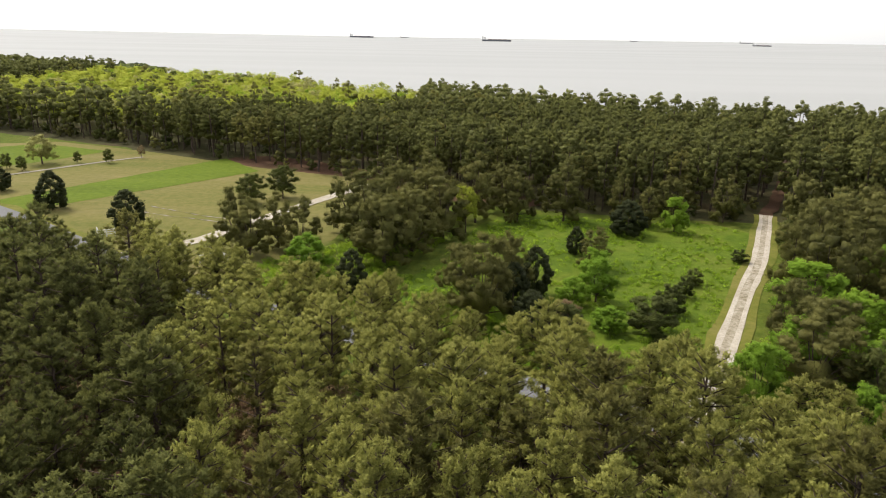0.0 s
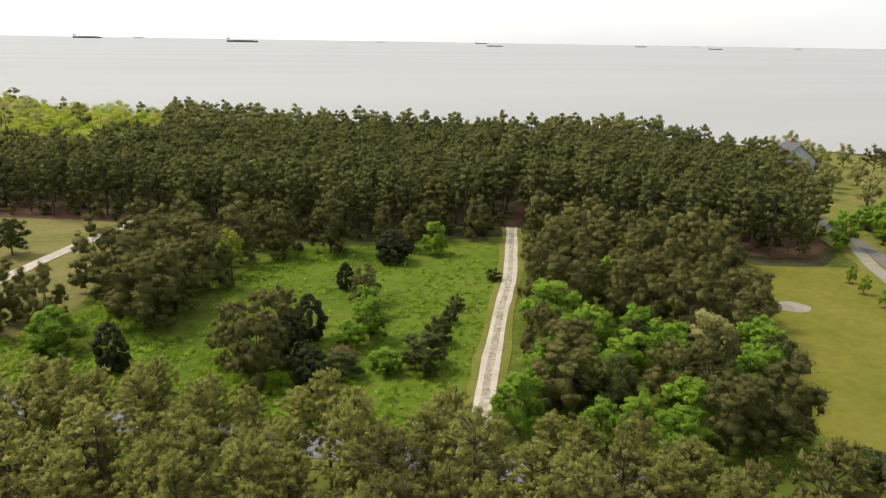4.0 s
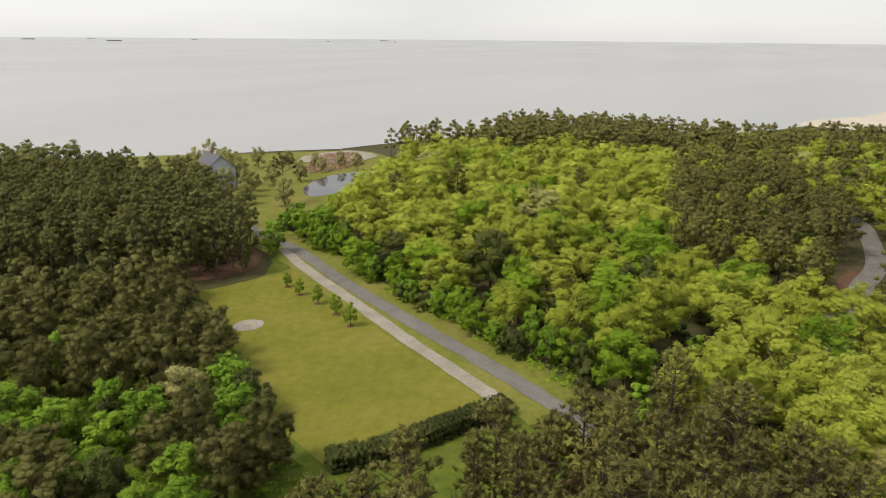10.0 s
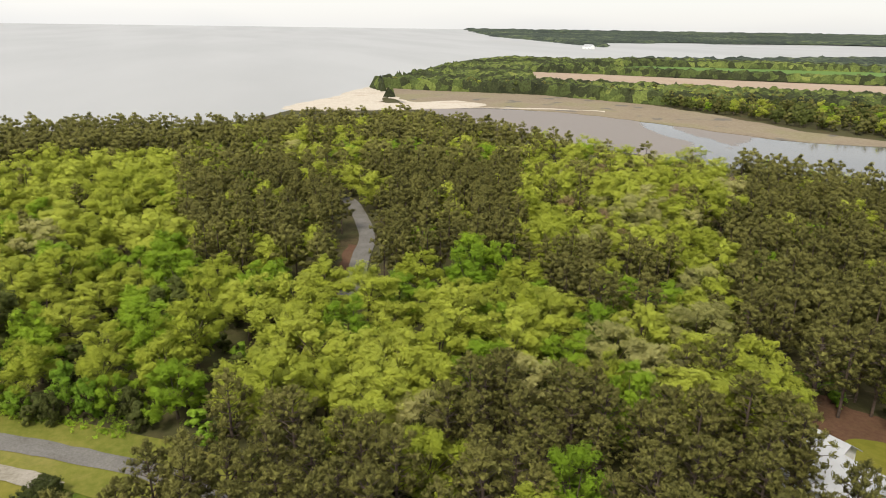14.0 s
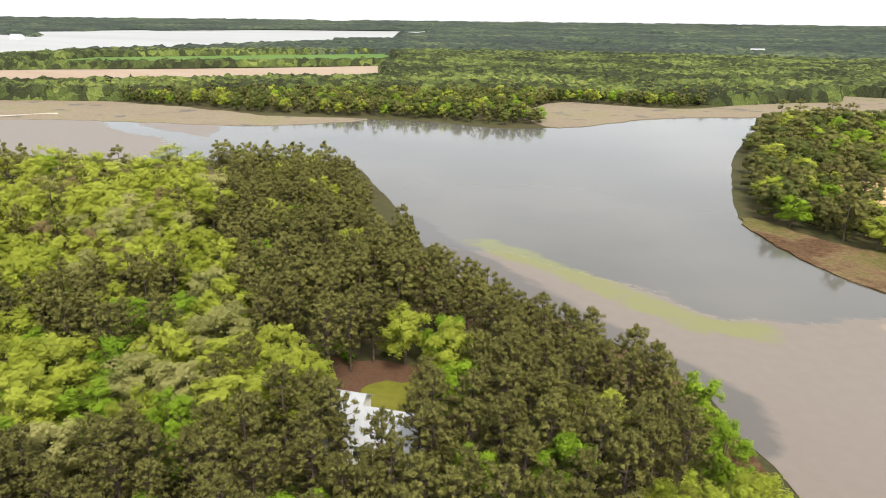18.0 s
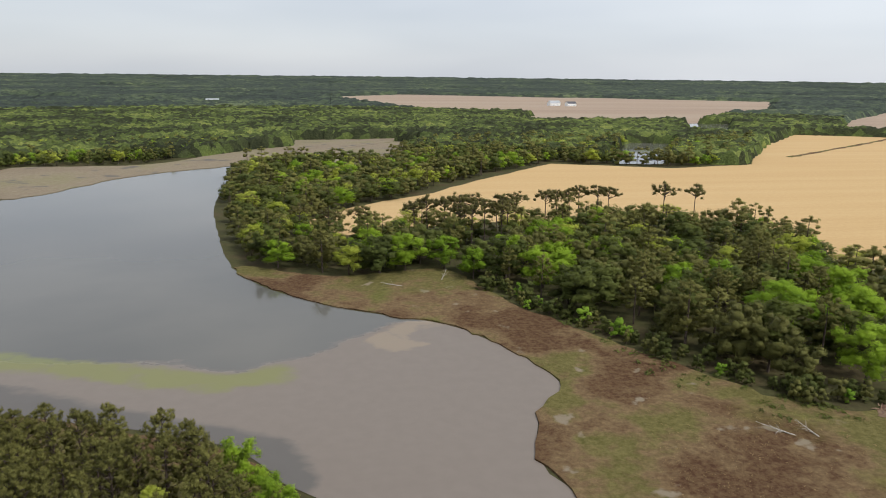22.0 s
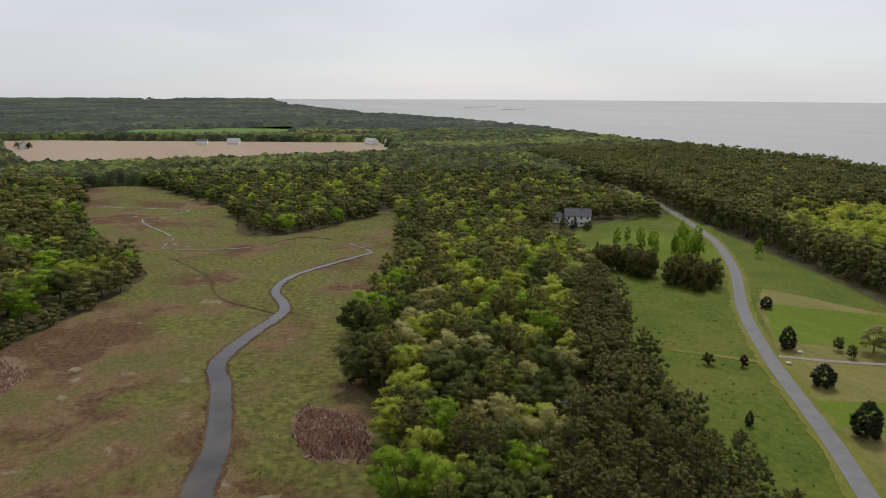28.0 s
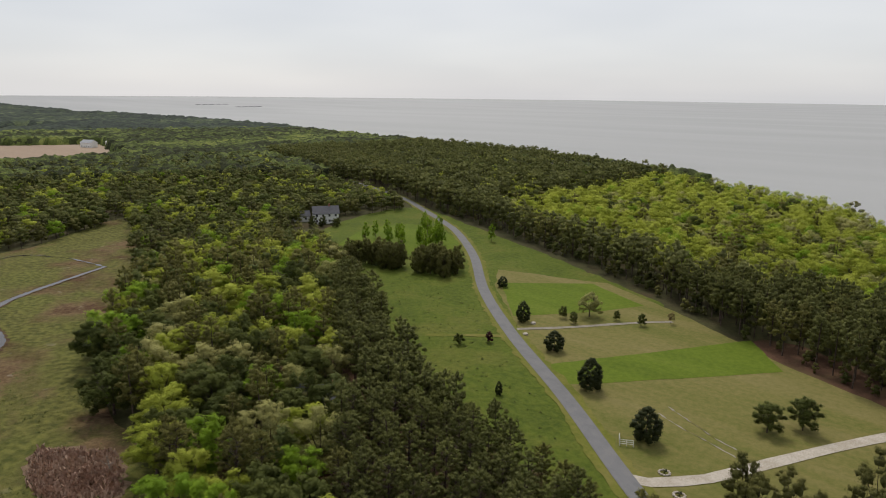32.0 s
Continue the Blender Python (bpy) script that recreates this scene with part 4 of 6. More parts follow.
def broad_shape(seed, level, low=0.24, brush=False):
    """A broadleaf tree of height 1: trunk, forking limbs and a crown of billows, each a heap of leafy clumps."""
    rng = np.random.default_rng(seed)
    lobes, per_lobe = ((13, 5), (10, 3), (11, 0), (15, 6), (7, 0))[level]
    clumps, radii, limbs = [], [], []
    rise = (0.90 - low) / 1.8
    fork = np.array([0, 0, low + 0.16])
    for i in range(lobes):
        s = (i + 0.5) / lobes
        polar = math.acos(1 - 1.55 * s)
        a = i * 2.4 + rng.uniform(-0.4, 0.4)
        f = rng.uniform(0.74, 1.0)
        big = rng.uniform(0.10, 0.145) * (1.0, 1.1, 1.2, 1.0, 1.45)[level]
        o = np.array([0.245 * f * math.sin(polar) * math.cos(a), 0.245 * f * math.sin(polar) * math.sin(a), 0.86 - rise + rise * f * math.cos(polar) + rng.uniform(-0.03, 0.03)])
        out = o - np.array([0, 0, 0.84 - rise])
        out /= np.linalg.norm(out) + 1e-6
        if level in (0, 3):
            limbs.append(tube(fork, o, 0.008, 0.0025, 4))
        for k in range(per_lobe):
            d = rng.normal(size=3) + 0.9 * out + np.array([0, 0, 0.35])
            d /= np.linalg.norm(d)
            c = o + d * big * rng.uniform(0.55, 0.95)
            c[2] = min(c[2], 0.955)
            clumps.append(c)
            radii.append((0.060, 0.084, 0.125, 0.054, 0.15)[level] * rng.uniform(0.7, 1.3))
            if level == 3 and k % 2:
                limbs.append(tube(o - out * big * 0.4, c, 0.003, 0.001, 3))
        clumps.append(o - out * 0.02)
        radii.append(big * 0.9)
    crown = crown_of(rng, clumps, radii, level, (32, 19, 22, 46, 8)[level], (0.0185, 0.027, 0.033, 0.0135, 0.052)[level], (0.72, 0.78, 0.74, 0.70, 0.85)[level], brush=brush, whole=0.84, heart=((0, 0, 0.82 - rise), 0.17))
    trunk = joined([tube((0, 0, -0.02), (0, 0, low + 0.25), 0.018, 0.010, (7, 4, 3, 8, 3)[level]), *limbs])
    return trunk, crown


def cone_shape(seed, level):
    """A dense cedar of height 1, broad and pointed, leafy to the ground."""
    rng = np.random.default_rng(seed)
    n = (50, 20, 10, 60, 8)[level]
    clumps, radii = [], []
    for i in range(n):
        s = (i + 0.5) / n
        a = i * 2.4 + rng.uniform(-0.4, 0.4)
        reach = 0.30 * math.sin(math.pi * (0.20 + 0.77 * s)) ** 0.75 * rng.uniform(0.75, 1.05)
        clumps.append((reach * math.cos(a), reach * math.sin(a), 0.10 + 0.82 * s))
        radii.append((0.115, 0.13, 0.17, 0.11, 0.18)[level] * (1.1 - 0.55 * s))
    crown = crown_of(rng, clumps, radii, level, (26, 14, 8, 46, 6)[level], (0.022, 0.036, 0.06, 0.0155, 0.06)[level], 0.85, 0.2, whole=0.8)
    return tube((0, 0, -0.02), (0, 0, 0.7), 0.022, 0.005, 6), crown


def umbrella_shape(seed, level):
    """An old pine of height 1: a long bare trunk and a wide, flat, broken crown."""
    rng = np.random.default_rng(seed)
    clumps, radii, limbs = [], [], []
    for i in range(26):
        a, reach = i * 2.4 + rng.uniform(-0.5, 0.5), 0.27 * math.sqrt((i + 1) / 26) * rng.uniform(0.7, 1.1)
        c = (reach * math.cos(a), reach * math.sin(a), 0.90 - 0.55 * reach + rng.uniform(-0.09, 0.05))
        clumps.append(c)
        radii.append(0.058 * rng.uniform(0.7, 1.3))
        if i % 2:
            limbs.append(tube((0, 0, c[2] - 0.10), c, 0.007, 0.002, 4))
    crown = crown_of(rng, clumps, radii, 1, 26, 0.017, 0.75, 0.5, 0.6, True)
    return joined([tube((0, 0, -0.02), (0.01, 0.01, 0.88), 0.014, 0.006, 6), *limbs]), crown


def leafy_shape(seed, level):
    return broad_shape(seed, level, 0.10)


def scrub_shape(seed, level):
    return broad_shape(seed, level, -0.02, True)


def mound_shape(seed, level):
    return broad_shape(seed, level, -0.02)


SHAPE_OF = {"pine": pine_shape, "dark": pine_shape, "young": pine_shape, "broad": broad_shape, "green": leafy_shape, "oak": leafy_shape, "pale": leafy_shape, "bare": broad_shape, "cedar": cone_shape, "purple": leafy_shape, "scrub": scrub_shape, "bush": mound_shape, "thicket": mound_shape, "umbrella": umbrella_shape}
NAME_OF = {"pine": "pine_tree", "dark": "pine_tree", "young": "pine_tree", "umbrella": "pine_tree", "scrub": "pine_tree", "cedar": "cedar_tree"}
LABEL_OF = {
    "pine": "tall pine with bare trunk and tufted olive-brown crown",
    "dark": "tall pine with dark green tufted crown",
    "young": "young pine with bare trunk and light olive-green tufted crown",
    "broad": "broadleaf tree with fresh yellow-green spring leaves",
    "green": "broadleaf tree with bright green spring leaves",
    "oak": "broadleaf tree with dull dark green leaves",
    "pale": "flowering tree with pale cream-green crown",
    "bare": "greyish tree just coming into leaf",
    "cedar": "dense dark green cedar, leafy to the ground",
    "purple": "small tree with dark purple leaves",
    "scrub": "broad open-grown pine, olive green and branched to the ground",
    "bush": "bushy bright green tree, leafy to the ground",
    "thicket": "bushy dull green tree, leafy to the ground",
    "umbrella": "tall old pine with long bare trunk and flat crown",
}
GROUP_OF = {"pine": "pines", "dark": "pines", "young": "pines", "umbrella": "pines", "scrub": "pines", "cedar": "cedars"}
models = {}


def tree_model(kind, variant, level):
    """The first tree of its kind and shape, with its parts; later ones are copies of it."""
    (tv, tq), (cv, cq) = SHAPE_OF[kind](hash_of(kind) + variant, level)
    root = new(NAME_OF.get(kind, "broadleaf_tree"))
    trunk = quads_object("trunk", tv, tq, BARK)
    crown = quads_object("crown", cv, cq, LEAF[kind], facing=FACING[0], tip=TIP_SHADE[0])
    trunk.parent = crown.parent = root
    return tagged(root, LABEL_OF[kind], "tree", GROUP_OF.get(kind, "broadleaf trees"))


def hash_of(kind):
    return 100 * list(LEAVES).index(kind)


def tree(kind, x, y, height, spread=1.0, label="", variant=None, turn=None, level=0):
    variant = random.randrange(4) if variant is None else variant
    m = Matrix.LocRotScale((x, y, 0.0), Euler((0, 0, random.uniform(0, 6.28) if turn is None else turn)), (height * spread, height * spread, height))
    key = (kind, variant, level)
    if key not in models:
        ob = models[key] = tree_model(kind, variant, level)
    else:
        ob = copy_thing(models[key], Matrix())
    ob.matrix_basis = m
    if label:
        ob["label"] = label
    return ob


def scatter(poly, gap, seed, jitter=0.42):
    """Places on an uneven grid inside an outline, clear of open land, ways and the sea."""
    rng = np.random.default_rng(seed)
    xs, ys = zip(*poly)
    gx, gy = np.meshgrid(np.arange(min(xs), max(xs), gap), np.arange(min(ys), max(ys), gap * 0.87))
    gx = gx + (np.arange(len(gx)) % 2)[:, None] * gap / 2
    x = (gx + rng.uniform(-jitter, jitter, gx.shape) * gap).ravel()
    y = (gy + rng.uniform(-jitter, jitter, gy.shape) * gap).ravel()
    ok = inside(x, y, poly) & ~at_sea(x, y)
    for p in OPEN:
        ok &= ~inside(x, y, p)
    for line, clear in WAYS:
        ok &= near_line(x, y, line) > clear
    for cx, cy, r in GLADES:
        ok &= np.hypot(x - cx, y - cy) > r
    return x[ok], y[ok], rng


GLADES = [(125, -16.5, 5), (135, -18, 6), (145, -19.5, 6.5), (155, -21, 7), (166, -24, 7), (178, -27, 7), (190, -28.5, 7), (202, -29, 6), (-50, -228, 11), (-57, -240, 10), (60, -79, 11), (53, -67, 7.5), (50, -60, 4.5), (-290, 220, 14), (-274, 208, 16), (-258, 197, 15), (178, 168, 13), (205, 150, 16), (235, 162, 20), (160, 112, 10), (173, 119, 13), (188, 125, 15), (-113, 84, 7), (-127, 57, 5), (102, 2, 4)]
NEAR = 175.0
far_places = {}
near_left = {"pine": 90, "dark": 44, "young": 95, "broad": 100, "green": 62, "oak": 40, "pale": 18, "bare": 8, "scrub": 36, "bush": 22, "thicket": 12, "cedar": 10}


SPREAD = {"pine": (0.98, 1.40), "young": (0.95, 1.25), "cedar": (0.9, 1.1), "scrub": (0.8, 1.12), "dark": (1.0, 1.3), "broad": (1.15, 1.65), "green": (1.05, 1.5), "pale": (1.15, 1.6), "oak": (1.05, 1.55)}


standing = {}
REACH = {"dark": 0.155, "bare": 0.16, "pine": 0.142, "young": 0.138, "scrub": 0.25, "cedar": 0.25}


def room(x, y, r):
    """Whether a crown of that radius finds its place among those that stand already."""
    cx, cy = int(x // 12), int(y // 12)
    for i in (cx - 1, cx, cx + 1):
        for j in (cy - 1, cy, cy + 1):
            for px, py, pr in standing.get((i, j), ()):
                if math.hypot(px - x, py - y) < 0.66 * (pr + r):
                    return False
    standing.setdefault((cx, cy), []).append((x, y, r))
    return True


def plant(poly, gap, seed, choose, heights, wide=1.0, filling=False, taller=1.0):
    """Fills a wood. choose gives each place a kind; heights the range for each kind. The nearest stand alone, the rest are joined by kind."""
    x, y, rng = scatter(poly, gap, seed)
    order = np.argsort(np.hypot(x, y))
    for i in order:
        kind = choose(x[i], y[i], rng)
        if kind is None:
            continue
        lo, hi = heights[kind] if kind in heights else heights["all"]
        h, r = rng.uniform(lo, hi), math.hypot(x[i], y[i])
        h *= float(np.interp(r, (160, 300), (taller, 1.0)))
        wider = rng.uniform(*SPREAD.get(kind, (0.95, 1.45))) * wide
        if not room(x[i], y[i], REACH.get(kind, 0.30) * h * wider):
            continue
        if not filling and 22 < r < NEAR and near_left[kind] > 0:
            near_left[kind] -= 1
            tree(kind, x[i], y[i], h, wider, level=3 if r < 84 else 0)
        elif r >= 22:
            far_places.setdefault((kind, (2 if r < 80 else 4) if filling else 0 if r < 120 else 1 if r < 235 else 2 if r < 370 else 4), []).append((x[i], y[i], h, wider, rng.uniform(0, 6.28), rng.uniform(0, 1), rng.integers(0, 3)))


def build_joined():
    for (kind, level), places in far_places.items():
        crowns, trunks, n_c, n_t, tints, faces = ([], []), ([], []), 0, 0, [], []
        tip_shade = []
        for v in range(3):
            (tv, tq), (cv, cq) = SHAPE_OF[kind](hash_of(kind) + 50 + v, level)
            cf, ct = FACING[0], TIP_SHADE[0]
            some = np.array([p for p in places if p[6] == v])
            if not len(some):
                continue
            for (verts, quads), store, is_crown in (((cv, cq), crowns, True), ((tv, tq), trunks, False)):
                c, s = np.cos(some[:, 4])[:, None], np.sin(some[:, 4])[:, None]
                h, w = some[:, 2][:, None], (some[:, 2] * some[:, 3])[:, None]
                x = some[:, 0][:, None] + w * (c * verts[:, 0] - s * verts[:, 1])
                y = some[:, 1][:, None] + w * (s * verts[:, 0] + c * verts[:, 1])
                z = h * verts[:, 2]
                base = (n_c if is_crown else n_t) + np.arange(len(some))[:, None, None] * len(verts)
                store[0].append(np.stack([x, y, z], -1).reshape(-1, 3))
                store[1].append((quads[None] + base).reshape(-1, 4))
                if is_crown:
                    n_c += len(some) * len(verts)
                    tints.append(np.repeat(some[:, 5], len(verts)))
                    tip_shade.append(np.tile(ct, len(some)))
                    faces.append(np.stack([c * cf[:, 0] - s * cf[:, 1], s * cf[:, 0] + c * cf[:, 1], np.ones_like(c) * cf[:, 2]], -1).reshape(-1, 3))
                else:
                    n_t += len(some) * len(verts)
        name = {"pine": "pine_wood", "dark": "pine_wood", "young": "pine_wood", "scrub": "pine_wood", "cedar": "cedar_wood"}.get(kind, "broadleaf_wood")
        root = tagged(new(name), "wood of many " + {"pine": "olive-brown pines", "dark": "dark green pines", "young": "light olive-green pines", "broad": "yellow-green broadleaf trees", "green": "bright green trees", "oak": "dark green trees", "pale": "pale flowering trees", "bare": "greyish bare trees", "cedar": "dark cedars", "scrub": "spreading olive-green pines"}.get(kind, "trees"), "wood", kind="stuff")
        crown = quads_object("crowns", np.concatenate(crowns[0]), np.concatenate(crowns[1]), LEAF_JOINED[kind], np.concatenate(tints), np.concatenate(faces), np.concatenate(tip_shade))
        stems = quads_object("trunks", np.concatenate(trunks[0]), np.concatenate(trunks[1]), BARK)
        crown.parent = stems.parent = root
        tagged(crown, kind="stuff"), tagged(stems, kind="stuff")


def pick(rng, **weights):
    u = rng.uniform(0, sum(weights.values()))
    for k, w in weights.items():
        u -= w
        if u <= 0:
            return k
    return k


def heading(x, y):
    return math.degrees(math.atan2(x, y))


TALL = {"all": (11, 15), "dark": (12, 15.5), "pine": (12.5, 16), "young": (11.5, 15), "cedar": (5, 9), "bare": (10, 14)}

# ---- the woods ----
def choose_near(x, y, rng):
    a, r = heading(x, y), math.hypot(x, y)
    if -60 < a < 76:
        if -24 < a < 48:
            return pick(rng, young=5, pine=1)
        return "pine" if a > 40 else "dark" if near_line(x, y, ROAD) < 50 or a > -28 else pick(rng, broad=2.8, green=1.6, oak=3.4, pale=1.4, pine=1.8)
    if a < -60 or a > 170:
        return pick(rng, broad=2.6, oak=3.6, green=1.4, pale=1.5, pine=2.0)
    if a < 106:
        return "pine" if r < 87 - 1.6 * (a - 89) else pick(rng, broad=5, green=1.4, pale=0.5, bare=0.2)
    if r < 86 or a > 150:
        return pick(rng, pine=6, green=0.8, broad=0.5)
    if a < 137 and r < 113:
        return pick(rng, broad=4.5, green=2.4, pale=0.7, pine=0.5)
    if a > 140 and r < 128:
        return pick(rng, pine=2, green=2, broad=2.4)
    return pick(rng, pine=7, broad=0.6)


def choose_lane(x, y, rng):
    return pick(rng, scrub=6, thicket=0.6, bush=0.4) if x + 1.1 * y > 136 else pick(rng, bush=6, thicket=1.2, scrub=1.6, pale=0.4)


def choose_north(x, y, rng):
    n = (x + 25) * 0.452 + (y - 170) * 0.892
    if n < np.interp(x, (-200, -110, -70, -45, -10, 0), (14, 22, 34, 40, 62, 900)):
        return pick(rng, dark=6, pine=1)
    if x < -240:
        return pick(rng, dark=5, broad=2, oak=2.4, green=0.5)
    return pick(rng, broad=5, green=0.6, pale=0.6, pine=0.2, oak=0.5)


def choose_east(x, y, rng):
    a, r = heading(x, y), math.hypot(x, y)
    if a < 84:
        if r < 165:
            return pick(rng, green=2.2, broad=4, oak=0.8, pale=0.2)
        return pick(rng, pine=6, broad=0.6) if r > 285 else pick(rng, broad=7, green=0.4, pale=0.4, pine=0.25)
    if a < 112:
        if 134 + 0.9 * abs(a - 98) < r < 262 and not 97.5 < a < 99:
            return pick(rng, pine=8, green=0.3, broad=0.5)
        return pick(rng, pine=5, broad=2) if r > 285 else pick(rng, broad=6, green=1.6, pale=0.4, pine=0.3)
    if a < 129:
        if r < 150:
            return pick(rng, pine=4, broad=1.2, green=0.8) if 113 < a < 125 and r > 114 else pick(rng, broad=4, green=2.4, pale=0.8, bare=0.3)
        return pick(rng, broad=7, pine=0.7, pale=0.8, green=0.3, bare=0.4)
    return pick(rng, pine=7, broad=1.0, green=0.5)


def choose_south(x, y, rng):
    return pick(rng, pine=1.8, scrub=2.4, oak=3.6, green=1.3, broad=0.8)


def choose_far_south(x, y, rng):
    return pick(rng, pine=1.5, scrub=1.6, oak=4.2, green=1.3, broad=0.9)


def choose_west(x, y, rng):
    return pick(rng, dark=3, scrub=2, oak=3, broad=1.8, green=0.4)


plant([(-60, 98), (-43, 88), (-31, 79), (-20, 72), (-10, 65), (-2, 60), (6, 56), (14, 52), (22, 47.5), (31, 42), (40, 37), (40, 33), (31, 35), (25, 40), (19, 46.5), (13, 48), (8, 46.5), (2, 49), (-4, 55.5), (-13, 58), (-20, 62), (-31, 69), (-43, 78), (-59, 84)], 3.2, 23, lambda x, y, rng: "young" if -24 < heading(x, y) < 48 else "pine", {"all": (10.5, 13.5)})
plant([(-30, -200), (-700, -300), (-700, 60), (-140, -30), (-100, -80), (-40, -150)], 3.6, 20, lambda x, y, rng: pick(rng, thicket=3, scrub=1.5, bush=0.6) if near_line(x, y, MARSH_PTS) < 6.5 and math.hypot(x, y) < 420 else None, {"all": (3.5, 6.5)}, 1.0, True)
plant([(93, 20), (98, 39), (107, 57), (122, 80), (143, 116), (149, 112), (127, 76), (112, 53), (103, 36), (98, 18)], 3.2, 19, lambda x, y, rng: pick(rng, bush=2, green=1.5, thicket=0.8), {"all": (5.5, 9.5)}, 0.85)
plant([(-150, 131), (-125, 113), (-84, 93), (-59, 84), (-43, 78), (-31, 69), (-20, 62), (-13, 58), (-4, 55.5), (2, 49), (8, 46.5), (13, 48), (19, 46.5), (25, 40), (31, 35), (40, 33), (47, 27), (54, 21.5), (63, 19), (70, 15), (79, 8), (75, -4), (66, -12), (84, -6), (98, -8), (90, -60), (104, -125), (99, -137), (80, -122), (56, -112), (34, -103), (19, -97), (8, -87), (-4, -66), (-20, -25), (-60, 22), (-104, 42), (-143, 45), (-171, 52), (-195, 70), (-252, 100), (-230, 175), (-197, 152)], 3.9, 11, choose_near, TALL)
plant([(29, 58), (38, 71), (47, 88), (60, 118), (70, 136), (95, 104), (94, 98), (80, 77), (62, 54), (57, 42), (45, 46)], 5.6, 12, choose_lane, {"all": (6, 9), "scrub": (9.5, 12.5)}, 1.0)
plant([(-279, 292), (-212, 268), (-111, 222), (-85, 205), (-50, 184), (-25, 170), (-6, 156), (11, 141), (58, 131), (75, 133), (93, 105), (110, 96), (134, 114), (150, 142), (156, 168), (152, 222), (126, 232), (92, 230), (63, 252), (24, 278), (9, 295), (-20, 345), (-62, 378), (-108, 440), (-155, 478), (-280, 530), (-374, 575), (-620, 632), (-620, 400), (-400, 330)], 5.0, 13, choose_north, {"all": (9, 13), "pine": (11.5, 14.5), "dark": (12.5, 16.5)})
plant([(141, 116), (120, 80), (105, 57), (96, 39), (93, 20), (83, -2), (100, -10), (92, -60), (104, -125), (106, -138), (140, -170), (186, -200), (210, -180), (254, -148), (305, -118), (376, -80), (363, -20), (345, 30), (358, 60), (356, 90), (331, 114), (282, 122), (262, 148), (225, 118), (182, 118)], 5.6, 14, choose_east, {"all": (9.5, 15), "pine": (12, 15.5), "bare": (9, 13)})
plant([(-41, -196), (-57, -157), (-66, -134), (-76, -123), (-88, -112), (-107, -106), (-154, -117), (-166, -108), (-138, -86), (-128, -71), (-127, -57), (-133, -45), (-150, -44), (-187, -53), (-203, -27), (-224, -9), (-257, 8), (-292, 13), (-385, -9), (-545, -14), (-640, -60), (-640, -300), (-656, -328), (-558, -268), (-344, -160), (-283, -151), (-219, -166), (-190, -179), (-166, -206), (-186, -239), (-176, -265), (-132, -289), (-90, -284), (-41, -262), (-41, -220)], 6.7, 15, choose_south, {"all": (8.5, 13), "pine": (10, 14.5)}, 1.3, taller=1.28)
plant([(-41, -212), (-20, -212), (1, -210), (27, -232), (36, -254), (50, -330), (60, -404), (58, -480), (-40, -610), (-220, -640), (-417, -640), (-311, -488), (-241, -470), (-161, -503), (-58, -396), (-33, -330), (-38, -296), (-50, -276), (-44, -240)], 6.9, 16, choose_south, {"all": (8.5, 13), "pine": (10, 14.5)}, 1.3, taller=1.2)
plant([(640, -118), (604, -163), (561, -238), (486, -292), (396, -310), (328, -320), (241, -358), (188, -362), (167, -390), (207, -415), (215, -497), (134, -512), (74, -608), (100, -650), (300, -580), (560, -320), (640, -130)], 6.8, 17, choose_far_south, {"all": (8, 12), "pine": (9, 12)})
plant([(-548, 26), (-419, 62), (-333, 58), (-328, 94), (-366, 150), (-252, 104), (-192, 162), (-236, 178), (-300, 240), (-285, 280), (-620, 380), (-640, 120), (-640, 20)], 6.2, 18, choose_west, {"all": (8, 12), "dark": (9, 13)}, 1.15)
plant([(96, -8), (100, -60), (118, -110), (60, -100), (20, -80), (40, -20), (80, 6), (94, 20), (96, 40), (122, 80), (150, 120), (170, 100), (150, 0)], 3.4, 24, lambda x, y, rng: pick(rng, thicket=3, bush=1.2), {"all": (3.0, 5.5)}, 1.0, True)
plant([(-60, 84), (-31, 69), (-13, 58), (2, 49), (19, 46), (31, 35), (47, 27), (63, 19), (75, 6), (60, -4), (30, 12), (10, 22), (-20, 24), (-60, 48), (-100, 62), (-120, 90)], 3.0, 26, lambda x, y, rng: pick(rng, bare=4, thicket=0.5), {"all": (2.5, 4), "bare": (4.5, 9)}, 0.7, True)
plant([(-279, 290), (-212, 267), (-111, 221), (-85, 203), (-50, 183), (-25, 169), (-6, 155), (11, 140), (58, 130), (76, 132), (94, 104), (110, 96), (130, 110), (126, 122), (98, 118), (82, 142), (60, 142), (14, 153), (-20, 180), (-48, 196), (-84, 216), (-112, 234), (-210, 280), (-276, 304)], 3.6, 27, lambda x, y, rng: pick(rng, thicket=2, scrub=2.5), {"all": (3.0, 6.5)}, 1.0, True)
plant([(-28, 0), (-60, 30), (-104, 44), (-143, 47), (-195, 74), (-190, 130), (-125, 105), (-60, 80), (-20, 50)], 3.4, 25, lambda x, y, rng: pick(rng, thicket=3, bush=0.8), {"all": (3.0, 5.5)}, 1.0, True)
build_joined()


